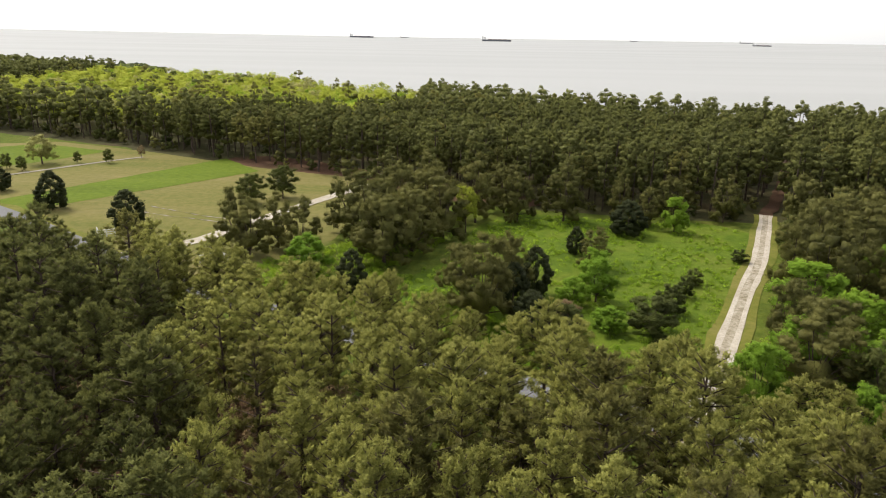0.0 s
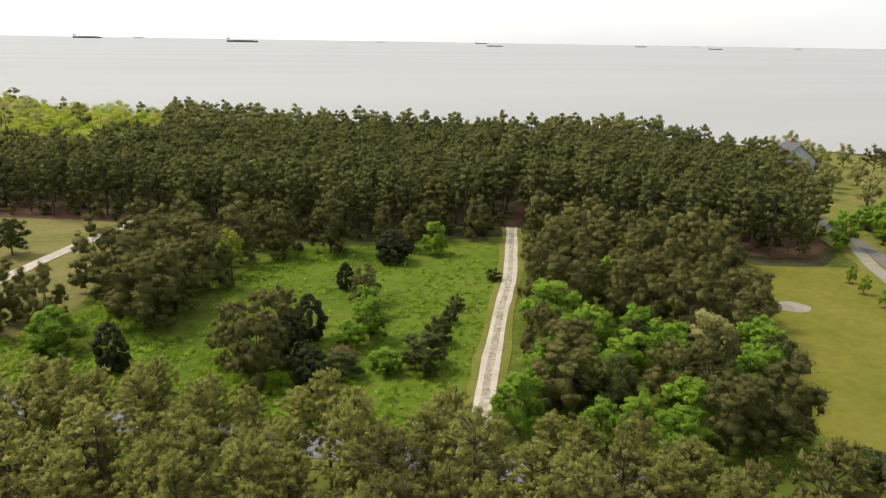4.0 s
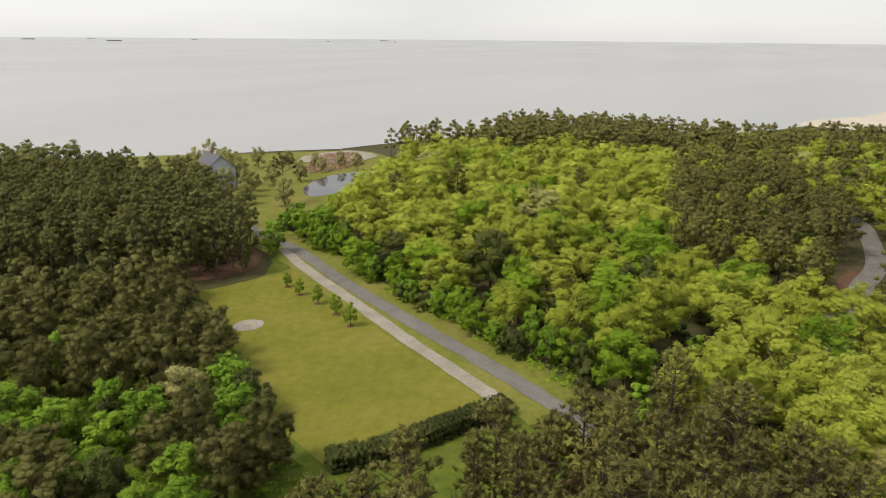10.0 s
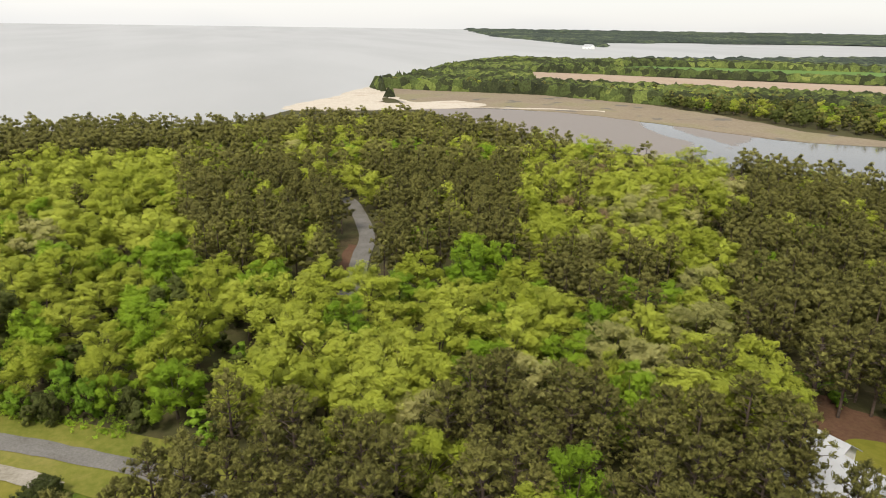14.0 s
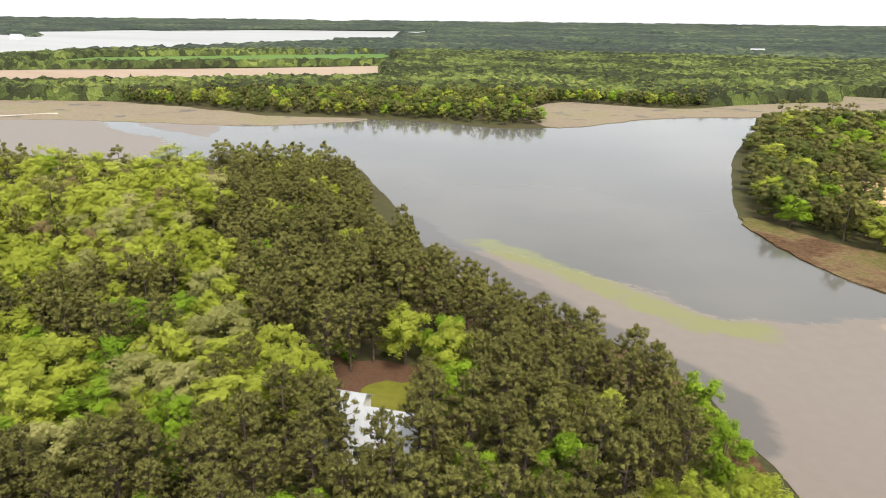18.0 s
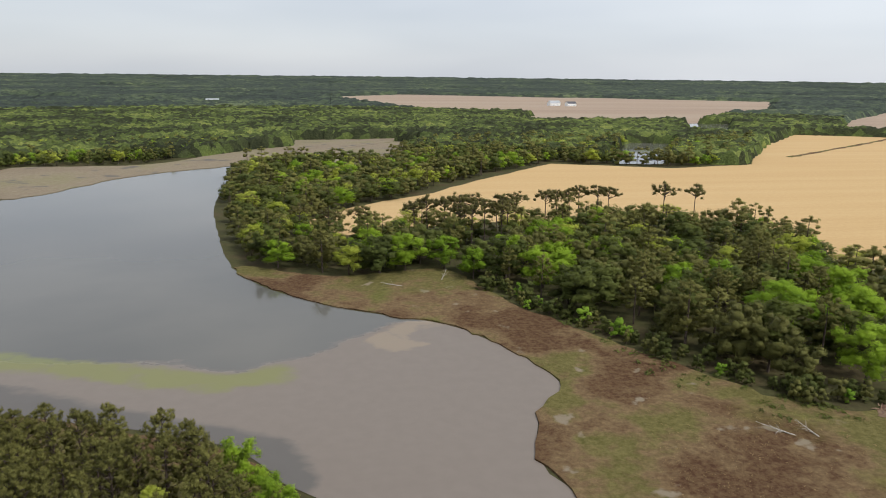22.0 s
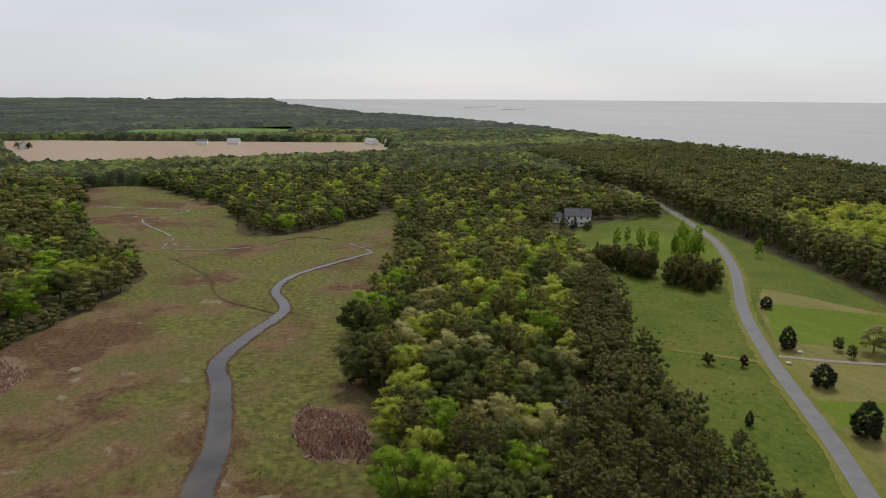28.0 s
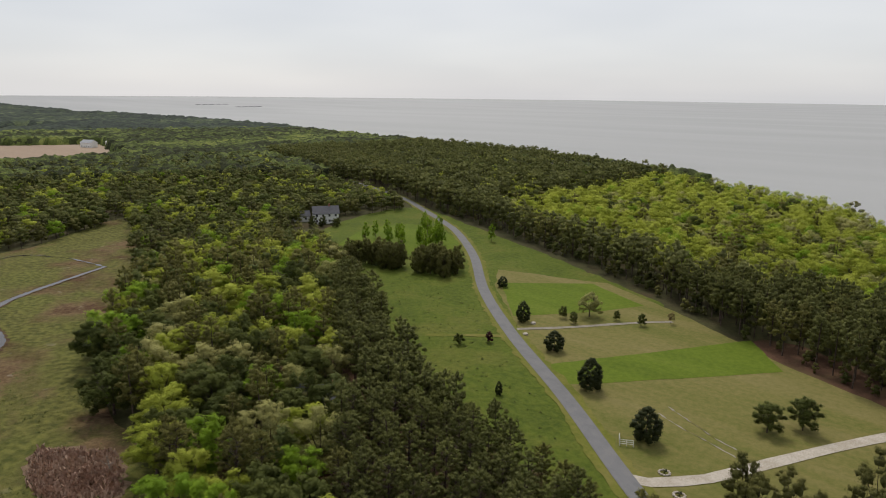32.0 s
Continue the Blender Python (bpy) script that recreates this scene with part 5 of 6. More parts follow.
# ---- far woods, one rolling canopy with its gaps for fields and water ----
def far_canopy(r0, r1, d_heading, growth, h0, h1, seed, material):
    rng = np.random.default_rng(seed)
    az = np.radians(np.arange(-180, 180.01, d_heading))
    rr = [r0]
    while rr[-1] * growth < r1:
        rr.append(rr[-1] * growth)
    rr = np.array(rr)
    A, R = np.meshgrid(az, rr, indexing="ij")
    A = A + rng.uniform(-0.4, 0.4, A.shape) * radians(d_heading)
    A[-1] = A[0] + 2 * math.pi
    R = R * (1 + rng.uniform(-0.4, 0.4, R.shape) * (growth - 1))
    X, Y = R * np.sin(A), R * np.cos(A)
    wood = ~at_sea(X, Y)
    for p in OPEN:
        wood &= ~inside(X, Y, p)
    patch = np.sin(X * 0.004 + 1.3) * np.sin(Y * 0.0047 + 0.4) + 0.6 * np.sin(X * 0.0093 + Y * 0.006)
    wood &= ~((patch > 1.05) & (R > 1300))
    U, V = X + 4 * np.sin(Y * 0.09) + 2 * np.sin(Y * 0.23 + 1), Y + 4 * np.sin(X * 0.08 + 2) + 2 * np.sin(X * 0.21)
    dome = np.sqrt(np.abs(np.sin(U / 2.9) * np.sin(V / 3.3))) * (0.75 + 0.25 * np.sin(U * 0.13) * np.sin(V * 0.17))
    Z = np.where(wood, h0 + (h1 - h0) * (0.8 * dome + 0.2 * rng.uniform(0, 1, X.shape)), -1.0) + lift(R, np.degrees((A + math.pi) % (2 * math.pi) - math.pi))
    Z[:, 0] = -1.0
    n_a, n_r = X.shape
    i, k = np.meshgrid(np.arange(n_a - 1), np.arange(n_r - 1), indexing="ij")
    p = i * n_r + k
    quads = np.stack([p, p + n_r, p + n_r + 1, p + 1], -1).reshape(-1, 4)
    w = wood.ravel()
    quads = quads[w[quads].any(1)]
    return tagged(quads_object("far_wood", np.stack([X, Y, Z], -1).reshape(-1, 3), quads, material), "distant mixed woods, dark and fresh green", "wood", kind="stuff")


far_canopy(560, 1250, 0.28, 1.0052, 5, 13, 21, FAR_CANOPY)
# The outer ring wears the canopy with haze in its colour.
far_canopy(1200, 4850, 0.32, 1.012, 4, 14, 22, FAR_CANOPY_HAZY)

# ---- single trees of the meadow, the clearing and the yard ----
for x, y, h, w, text in (
    (-55.5, 117, 7.8, 1.15, "round dark evergreen tree beside the driveway gate"),
    (-76.5, 131, 8.2, 1.05, "pointed dark evergreen tree on the mown meadow"),
    (-96.5, 146, 6.0, 1.35, "low rounded dark evergreen on the roadside meadow"),
    (-117, 160, 6.8, 0.95, "pointed dark evergreen by the farm track"),
    (-145, 186, 4.2, 1.4, "low round dark evergreen at the end of the meadow"),
):
    tree("cedar", x, y, h, w, text, level=3)
tree("pale", -105, 178, 9.0, 1.3, "wide pale green willow-like tree on the meadow", 0, level=3)
tree("oak", -34.3, 143.5, 8.2, 1.2, "spreading dark green tree on the meadow", level=3)
tree("oak", -39.3, 137.5, 7.4, 1.3, "spreading dark green tree beside a larger one", level=3)
for x, y in ((-97, 180.5), (-89, 181), (-105, 169), (-110, 171)):
    tree("oak", x, y, random.uniform(3.4, 4.6), 1.0, "small rounded young tree on the meadow")
tree("bare", -83.6, 188.8, 4.0, 0.8, "small brownish young tree by the wood's edge")
tree("purple", -113, 139, 3.6, 1.1, "small tree with dark purple leaves by the field track")
tree("oak", -118, 132, 3.8, 1.3, "small dark rounded tree by the field track")
tree("cedar", -90, 114, 3.6, 0.7, "young pointed cedar in the rough field")
for x, y, h, w, kind in (
    (-30, 102, 8.5, 1.15, "pine"), (-33, 106, 9, 1.1, "pine"), (-27, 108, 8.0, 1.2, "pine"), (-22, 103, 8.5, 1.2, "pine"),
    (-19.5, 94.5, 6.6, 1.45, "green"), (-12, 86.5, 6.4, 0.95, "cedar"), (-9, 100, 11, 1.5, "pine"), (-12, 108, 11, 1.4, "pine"),
    (-5, 106, 11, 1.4, "pine"), (-8, 115, 11.5, 1.3, "pine"), (-16, 116, 11, 1.3, "pine"), (0, 114, 10.5, 1.4, "pine"), (-3, 123, 11, 1.3, "pine"),
    (4, 119, 8.5, 0.8, "broad"), (6, 126, 11, 1.2, "pine"), (-10, 126, 11, 1.3, "pine"), (-3, 132, 11, 1.3, "pine"), (12, 134, 10, 1.3, "pine"), (23, 128, 10.4, 1.25, "pine"), (34, 129, 8, 0.9, "pine"), (14, 127, 9, 1.2, "pine"), (44, 131, 8.4, 1.2, "pine"), (54, 129, 8, 1.2, "pine"),
    (5, 77.5, 9.6, 1.25, "pine"), (8, 85, 9.5, 1.1, "pine"), (2.5, 84, 8.5, 1.1, "pine"), (12.5, 88, 6.8, 0.9, "cedar"), (9, 82, 6.5, 0.9, "cedar"),
    (23, 100, 5.6, 1.4, "pine"), (21.5, 107, 4.6, 0.9, "cedar"), (22, 94, 5.5, 1.2, "green"), (20.5, 86, 6.6, 1.1, "green"), (17, 84, 4.2, 1.5, "green"),
    (10.5, 74.5, 5.6, 1.15, "cedar"), (14.5, 76, 4.0, 1.7, "oak"), (25, 75.5, 5.4, 1.7, "oak"), (29, 82, 4.2, 1.5, "oak"), (20, 76, 3.6, 1.7, "green"),
    (33, 119, 6.2, 1.45, "cedar"), (42, 121, 7.4, 0.95, "green"), (38, 125, 6.5, 1.2, "pine"), (47, 104, 2.2, 1.8, "oak"), (36, 93, 2.6, 1.4, "oak"), (33, 88, 3.2, 1.2, "oak"),
    (45.5, 80, 8.8, 1.55, "green"), (36.5, 61, 8, 1.7, "pine"), (40, 66, 8.5, 1.6, "pine"), (15, 79, 3.0, 1.9, "bare"),
):
    tree({"pine": "scrub", "green": "bush", "oak": "thicket"}.get(kind, kind), x, y, h * (1.25 if kind == "pine" else 1.1), w * (0.80 if kind == "pine" else 1.0), level=3)
for k, (x, y) in enumerate(((107, 84), (104.3, 79), (102, 73), (99, 67), (95.6, 61.6))):
    tree("green", x, y, 3.6 + 0.35 * k, 0.8, "young round-topped tree in a mulched row on the lawn", 1)
for i in range(26):
    u, v = random.random(), random.random()
    x, y = -248 + 45 * u + 8 * v, 196 + 12 * u + 42 * v
    if near_line(x, y, ROAD) < 8:
        continue
    tree("green", x, y, random.uniform(9, 11.5), 0.6, "slender young bright green tree in the yard", random.randrange(4))
for i in range(44):
    u = i / 43
    x, y = -212 + 46 * u + random.uniform(-6, 6), 172 + 20 * u + random.uniform(-8, 6)
    if near_line(x, y, ROAD) > 7:
        tree("scrub", x, y, random.uniform(9.5, 12), 0.85, "dark green pine in a row beside the field")
for x, y, h, w in ((-139, -270, 17, 1.0), (-152, -268, 16.5, 0.85), (-107, -286, 14.5, 1.0), (-120, -284, 14, 1.1), (-113, -280, 15, 1.0), (-100, -280, 14, 1.1), (-74, -270, 14.5, 1.1), (-66, -262, 15, 1.0), (-54, -262, 15.5, 1.1), (-48, -258, 16, 1.0), (-42, -256, 15.5, 1.0), (-36, -262, 15, 1.0), (-30, -256, 14, 1.1), (-9, -250, 14, 1.1), (2, -246, 13.5, 1.1), (13, -258, 13.5, 1.0), (-88, -274, 14.5, 1.1), (-94, -278, 14, 1.0), (-50, -243, 15, 0.9), (-56, -248, 15.5, 1.0), (-62, -246, 15, 0.9), (-47, -249, 14, 1.0), (-66, -252, 14.5, 1.0)):
    tree("umbrella", x, y, h * 1.32, w * 0.95)
tree("umbrella", 166, 130, 17, 0.8, "lone tall pine beside the pond")
tree("bush", 124, 101, 9.5, 1.0, "bright green tree between path and lane")
for x, y, h in ((196, 146, 6), (215, 150, 5), (186, 150, 7), (222, 158, 5), (172, 158, 7), (192, 172, 8), (160, 140, 6), (168, 146, 7), (164, 128, 7), (176, 150, 6), (182, 160, 8), (198, 182, 8), (210, 176, 7), (216, 166, 6), (188, 186, 8), (206, 196, 8), (174, 176, 7), (228, 150, 5), (224, 140, 6), (168, 164, 8), (160, 156, 7)):
    tree("pale", x, y, h * 1.35, 1.0, "thin pale tree just in leaf near the pond")

for x, y, h in ((-282, 212, 6), (-276, 215, 5.5), (-284, 207, 6.5), (-279, 219, 5)):
    tree("thicket", x, y, h, 1.2, "dark shrubby tree in front of a white house", level=0)
for x, y in ((43, -55), (38, -60), (64, -62), (46, -50), (51, -56.5), (56, -60)):
    tree("pine", x, y, random.uniform(10.5, 12.5), 1.1, "pine half hiding a white house", level=3)


# ---- low growth ----
def tufts(name, poly, count, radius, size, kind, label, category, seed, per=9, tall=0.5, avoid=()):
    """Uncounted low plants: little heaps of sprays scattered inside an outline."""
    rng = np.random.default_rng(seed)
    xs, ys = zip(*poly)
    x, y = rng.uniform(min(xs), max(xs), 4 * count), rng.uniform(min(ys), max(ys), 4 * count)
    ok = inside(x, y, poly)
    for line, clear in avoid:
        ok &= near_line(x, y, line) > clear
    thick = np.sin(x * 0.35 + 1.0) * np.sin(y * 0.31) + 0.5 * np.sin(x * 0.11 - y * 0.16)
    ok &= thick > rng.uniform(-1.3, 0.9, len(x))
    x, y = x[ok][:count], y[ok][:count]
    r = radius * rng.uniform(0.5, 1.5, len(x))
    v, q = sprays(rng, np.stack([x, y, 0.12 + r * tall * 0.6], 1), r, per, size, 0.5, 0.9)
    tint = np.repeat(rng.uniform(0, 1, len(x)), per * 4)
    face = FACING[0] * 0.3 + np.array([0, 0, 0.9])
    return tagged(quads_object(name, v, q, LEAF_JOINED[kind], tint, face, TIP_SHADE[0]), label, category, kind="stuff")


def blades(name, poly, count, height, material, label, category, seed, clump=0.5):
    """Uncounted upright stems, leaning every way, in loose clumps."""
    rng = np.random.default_rng(seed)
    xs, ys = zip(*poly)
    x, y = rng.uniform(min(xs), max(xs), 3 * count), rng.uniform(min(ys), max(ys), 3 * count)
    ok = inside(x, y, poly)
    x, y = x[ok][:count], y[ok][:count]
    n = 4
    x, y = np.repeat(x, n) + rng.normal(size=len(x) * n) * clump, np.repeat(y, n) + rng.normal(size=len(y) * n) * clump
    h = 0.6 * height * rng.uniform(0.4, 1.2, len(x))
    a, lean = rng.uniform(0, 6.28, len(x)), rng.normal(size=(len(x), 2)) * 0.35
    w = 0.16 * height
    base = np.stack([x, y, np.full(len(x), 0.35)], 1)
    side = np.stack([np.cos(a) * w, np.sin(a) * w, 0 * a], 1)
    tip = base + np.stack([lean[:, 0] * h, lean[:, 1] * h, h], 1)
    v = np.stack([base - side, base + side, tip + side * 0.6, tip - side * 0.6], 1).reshape(-1, 3)
    return tagged(quads_object(name, v, np.arange(len(v)).reshape(-1, 4), material), label, category, kind="stuff")


tufts("weeds", CLEARING_PTS, 1300, 0.45, 0.30, "green", "rank green weeds and low brambles in the clearing", "weeds", 31, avoid=[(LANE, 2.4)])
tufts("weeds", [(-30, 96), (-20, 84), (2, 70), (16, 62), (20, 70), (2, 84), (-8, 98), (2, 116), (-6, 120), (-26, 104)], 800, 0.7, 0.42, "green", "tall bright green brambles under the trees", "weeds", 32)
tufts("field_weeds", EAST_FIELD_PTS, 350, 0.3, 0.2, "thicket", "coarse tufts of grass in the rough field", "weeds", 33)
tufts("undergrowth", [(29, 60), (48, 90), (62, 120), (72, 136), (95, 108), (82, 79), (66, 56), (58, 42), (44, 46)], 700, 0.9, 0.45, "green", "green undergrowth along the edge of the grove", "undergrowth", 34)
tufts("undergrowth", [(136, 112), (118, 82), (102, 56), (93, 38), (90, 20), (96, 16), (102, 36), (112, 56), (128, 84), (144, 112)], 600, 1.0, 0.45, "green", "green undergrowth along the road beside the wood", "undergrowth", 36, avoid=[(SIDE_ROAD, 4.5)])
tufts("undergrowth", [(-60, -160), (-40, -196), (-50, -200), (-88, -122), (-104, -112), (-152, -124), (-164, -116), (-160, -104), (-106, -100), (-84, -106), (-68, -126)], 500, 0.9, 0.5, "oak", "dull green scrub at the foot of the wood", "undergrowth", 35)
for k, pts in enumerate((
    [(-138, 34), (-126, 43), (-111, 38), (-116, 29), (-128, 29)],
    [(-150, -44), (-186, -52), (-200, -30), (-184, -22), (-166, -28), (-150, -34)],
    [(-104, -108), (-152, -119), (-166, -112), (-148, -98), (-130, -92), (-118, -100)],
)):
    region("reed_bed", pts, 0.47, REED_BED, "matted rust-brown reed litter on the marsh", "reeds", 1.2, 0.9, seed=70 + k)
blades("reeds", [(-138, 34), (-126, 43), (-111, 38), (-116, 29), (-128, 29)], 900, 1.5, REEDS, "patch of rust-brown dead reeds in the marsh", "reeds", 41)
blades("reeds", [(-150, -44), (-186, -52), (-200, -30), (-184, -22), (-166, -28), (-150, -34)], 1500, 1.2, REEDS, "belt of rust-brown dead reeds at the wood's edge", "reeds", 42)
blades("reeds", [(-104, -108), (-152, -119), (-166, -112), (-148, -98), (-130, -92), (-118, -100)], 1300, 1.1, REEDS, "rust-brown dead reeds between two spurs of wood", "reeds", 43)
blades("reeds", [(-120, -64), (-112, -62), (-108, -70), (-114, -76), (-122, -72)], 160, 0.9, REEDS, "small patch of brown reeds on the marsh", "reeds", 44)
blades("reeds", [(-196, 72), (-184, 62), (-176, 58), (-186, 74), (-230, 92), (-236, 88)], 200, 1.0, REEDS, "brown reeds along the marsh border", "reeds", 45)
tufts("marsh_grass", [(-60, -50), (-90, -5), (-140, 10), (-200, 40), (-180, 52), (-104, 40), (-60, 12), (-34, -40)], 2600, 0.5, 0.22, "thicket", "short tufts of green marsh grass", "marsh grass", 37, 6, 0.5, [(CREEK_PTS, 3.4)])
tufts("marsh_grass", [(-45, -70), (-60, -120), (-100, -104), (-126, -70), (-150, -40), (-120, 5), (-70, -22)], 2600, 0.5, 0.22, "bare", "short tufts of dry brown marsh grass", "marsh grass", 38, 6, 0.5, [(CREEK_PTS, 3.4)])
for k, pts in enumerate(([(-76, -16), (-92, -2), (-106, 3), (-104, 5.2), (-91, 0.6), (-75, -13.6)], [(-82, -4), (-95, 6.5), (-112, 12.6), (-113, 11.2), (-96, 4.6), (-83, -5.4)])):
    tufts("creek_algae", pts, 90, 0.42, 0.2, "bush", "yellow-green algae along the creek edge", "algae", 61 + k, 7, 0.15)
blades("reeds", [(206, 156), (246, 172), (258, 162), (236, 144), (214, 146)], 500, 1.2, REEDS, "brown reed bed between pond and beach", "reeds", 46)
region("shore_sand", [(228, 168), (240, 176), (262, 168), (256, 150), (240, 150)], 0.3, PATH_GRIT, "pale sand dune by the bay", "beach", 4, 0.8, 0.3)
region("house_lot", [(80, -80), (70, -88), (56, -90), (46, -86), (46, -72), (56, -62), (68, -66)], 0.1, NEEDLES, "lot floor of rust-brown pine straw", "ground", 3, 0.8)
region("house_lawn", [(66, -80), (58, -86), (50, -82), (50, -74), (60, -74)], 0.14, LAWN, "small patch of thin lawn", "lawn", 2, 0.5)
region("bend_straw", [(138, -12), (150, -16), (172, -22), (170, -26), (146, -22), (136, -18)], 0.16, NEEDLES, "verge of rust-brown pine straw by the bend", "verge", 3, 0.5)
region("pine_litter", [(100, 105), (112, 98), (126, 108), (118, 116), (104, 116)], 0.11, NEEDLES, "rust-brown pine straw under tall pines", "ground", 3, 0.8)
region("pine_litter_north", [(-60, 190), (-50, 178), (-25, 164), (8, 140), (20, 146), (-18, 176), (-48, 196)], 0.11, NEEDLES, "rust-brown pine straw at the wood's edge", "ground", 4, 0.8)
region("bare_patch", [(85, 78), (87.5, 75.5), (90.5, 77), (89.5, 80), (86.5, 80.5)], 0.15, PATH_GRIT, "bare pale patch worn in the lawn", "ground", 1.0, 0.15)
ribbon("sand_channel", [(560, -106), (520, -112), (490, -122), (474, -140), (466, -175), (456, -205), (438, -236)], 6.0, 0.36, SAND, "pale sandy channel edge on the flat", "sand", 8, 2.5)
ribbon("crop_ditch", [(-377, -523), (-500, -606), (-636, -699)], 5.0, 0.3, MARSH, "dark weedy ditch through the crop field", "ditch", 10, 1.2)
ribbon("plough_track", [(-1000, -880), (-1300, -1180), (-1560, -1290)], 7.0, 0.4, GRAVEL, "pale track across the bare field", "track", 30, 0.5)
ribbon("marsh_ditch", [(-203, 45), (-230, 30), (-262, 30), (-300, 20)], 0.9, 0.53, BROWN_MARSH, "thin dark ditch in the marsh", "ditch", 4, 0.3)
for off in (-0.85, 0.85):
    pts = curve(LANE, 4)
    line = []
    for i, (x, y) in enumerate(pts):
        a, b = pts[max(i - 1, 0)], pts[min(i + 1, len(pts) - 1)]
        d = Vector((b[0] - a[0], b[1] - a[1])).normalized()
        line.append((x - d.y * off, y + d.x * off))
    ribbon("wheel_rut", line, 0.75, 0.235, GRAVEL, "pale wheel rut of the dirt lane", "rut", 3, 0.12)


# ---- built things ----
def box(bm, x0, x1, y0, y1, z0, z1):
    vs = [bm.verts.new(p) for p in ((x0, y0, z0), (x1, y0, z0), (x1, y1, z0), (x0, y1, z0), (x0, y0, z1), (x1, y0, z1), (x1, y1, z1), (x0, y1, z1))]
    for f in ((0, 3, 2, 1), (4, 5, 6, 7), (0, 1, 5, 4), (1, 2, 6, 5), (2, 3, 7, 6), (3, 0, 4, 7)):
        bm.faces.new([vs[i] for i in f])


def part(name, bm, material, parent, label=""):
    bmesh.ops.recalc_face_normals(bm, faces=bm.faces)
    me = bpy.data.meshes.new(name)
    bm.to_mesh(me)
    bm.free()
    me.materials.append(material)
    ob = new(name, me)
    ob.parent = parent
    if label:
        ob["label"] = label
    return ob


def boxes(name, list_of, material, parent, label=""):
    bm = bmesh.new()
    for b in list_of:
        box(bm, *b)
    return part(name, bm, material, parent, label)


def house(x, y, turn, w, d, h, rise, wall, roof, label, chimney=True, storeys=1, name="house"):
    """A gabled house: w along the ridge, d across it."""
    root = tagged(new(name), label, "house")
    bm = bmesh.new()
    a, b = w / 2, d / 2
    p = [(-a, -b, -0.2), (a, -b, -0.2), (a, b, -0.2), (-a, b, -0.2), (-a, -b, h), (a, -b, h), (a, b, h), (-a, b, h), (-a, 0, h + rise), (a, 0, h + rise)]
    vs = [bm.verts.new(q) for q in p]
    for f in ((0, 1, 5, 4), (2, 3, 7, 6), (1, 2, 6, 9, 5), (3, 0, 4, 8, 7), (3, 2, 1, 0)):
        bm.faces.new([vs[i] for i in f])
    part("wall", bm, wall, root)
    for s in (-1, 1):
        bm = bmesh.new()
        o, t = 0.5, 0.18
        slope = rise / b
        low, high = (s * (b + o), h - o * slope), (0, h + rise)
        pts = [(-a - o, low[0], low[1]), (a + o, low[0], low[1]), (a + o, high[0], high[1]), (-a - o, high[0], high[1])]
        vs = [bm.verts.new((q[0], q[1], q[2] + 0.02)) for q in pts] + [bm.verts.new((q[0], q[1], q[2] + t)) for q in pts]
        for f in ((0, 1, 2, 3), (4, 5, 6, 7), (0, 1, 5, 4), (1, 2, 6, 5), (2, 3, 7, 6), (3, 0, 4, 7)):
            bm.faces.new([vs[i] for i in f])
        part("roof", bm, roof, root)
    for s in (-1, 1):
        for level in range(storeys):
            z = 1.0 + 2.8 * level
            for k in range(max(2, int(w / 3))):
                cx = -a + (k + 0.5) * w / max(2, int(w / 3))
                if level == 0 and k == 1 and s == 1:
                    door = boxes("door", [(cx - 0.5, cx + 0.5, min(s * b, s * (b + 0.06)), max(s * b, s * (b + 0.06)), 0, 2.1)], RUST, root)
                    boxes("handle", [(cx + 0.35, cx + 0.42, s * (b + 0.06), s * (b + 0.12), 1.0, 1.1)], WHITE, door)
                    continue
                y0, y1 = sorted((s * b, s * (b + 0.08)))
                frame_ob = boxes("window", [(cx - 0.65, cx - 0.5, y0, y1, z, z + 1.4), (cx + 0.5, cx + 0.65, y0, y1, z, z + 1.4), (cx - 0.5, cx + 0.5, y0, y1, z, z + 0.12), (cx - 0.5, cx + 0.5, y0, y1, z + 1.28, z + 1.4)], WHITE, root)
                y0, y1 = sorted((s * (b - 0.02), s * (b + 0.04)))
                boxes("pane", [(cx - 0.5, cx + 0.5, y0, y1, z + 0.12, z + 1.28)], GLASS, frame_ob)
    if chimney:
        boxes("chimney", [(a * 0.3 - 0.45, a * 0.3 + 0.45, -0.45, 0.45, h, h + rise + 1.2)], BRICK, root)
    root.matrix_basis = pose(x, y, 0, 0, 0, turn)
    return root


house(178, 168, 62, 12, 10, 6.6, 4.2, SIDING_BLUE, ROOF_DARK, "two-storey blue-grey house with dark roof near the shore", True, 2)
house(53, -67, 18, 13, 9, 3.6, 3.0, WHITE, ROOF_WHITE, "white house with pale metal roof among pines", False)
house(62, -70, 18, 6.5, 6, 3.2, 1.8, WHITE, ROOF_WHITE, "small white wing with pale metal roof beside a house", False)
house(-290, 220, 58, 13, 8.5, 5.6, 3.2, WHITE, ROOF_DARK, "white two-storey house with grey roof behind trees", True, 2)
house(-303, 214, 58, 8, 6, 3.2, 2.2, WHITE, ROOF_DARK, "low white outbuilding beside the house", False)
house(-113, 83, 40, 12, 7, 3.4, 2.0, WOODEN, ROOF_DARK, "dark wooden house half hidden under trees", True)
house(-330, 492, 20, 16, 9, 7.5, 2.5, WOODEN, ROOF_DARK, "brown house with broad roof above the shore", True, 2)
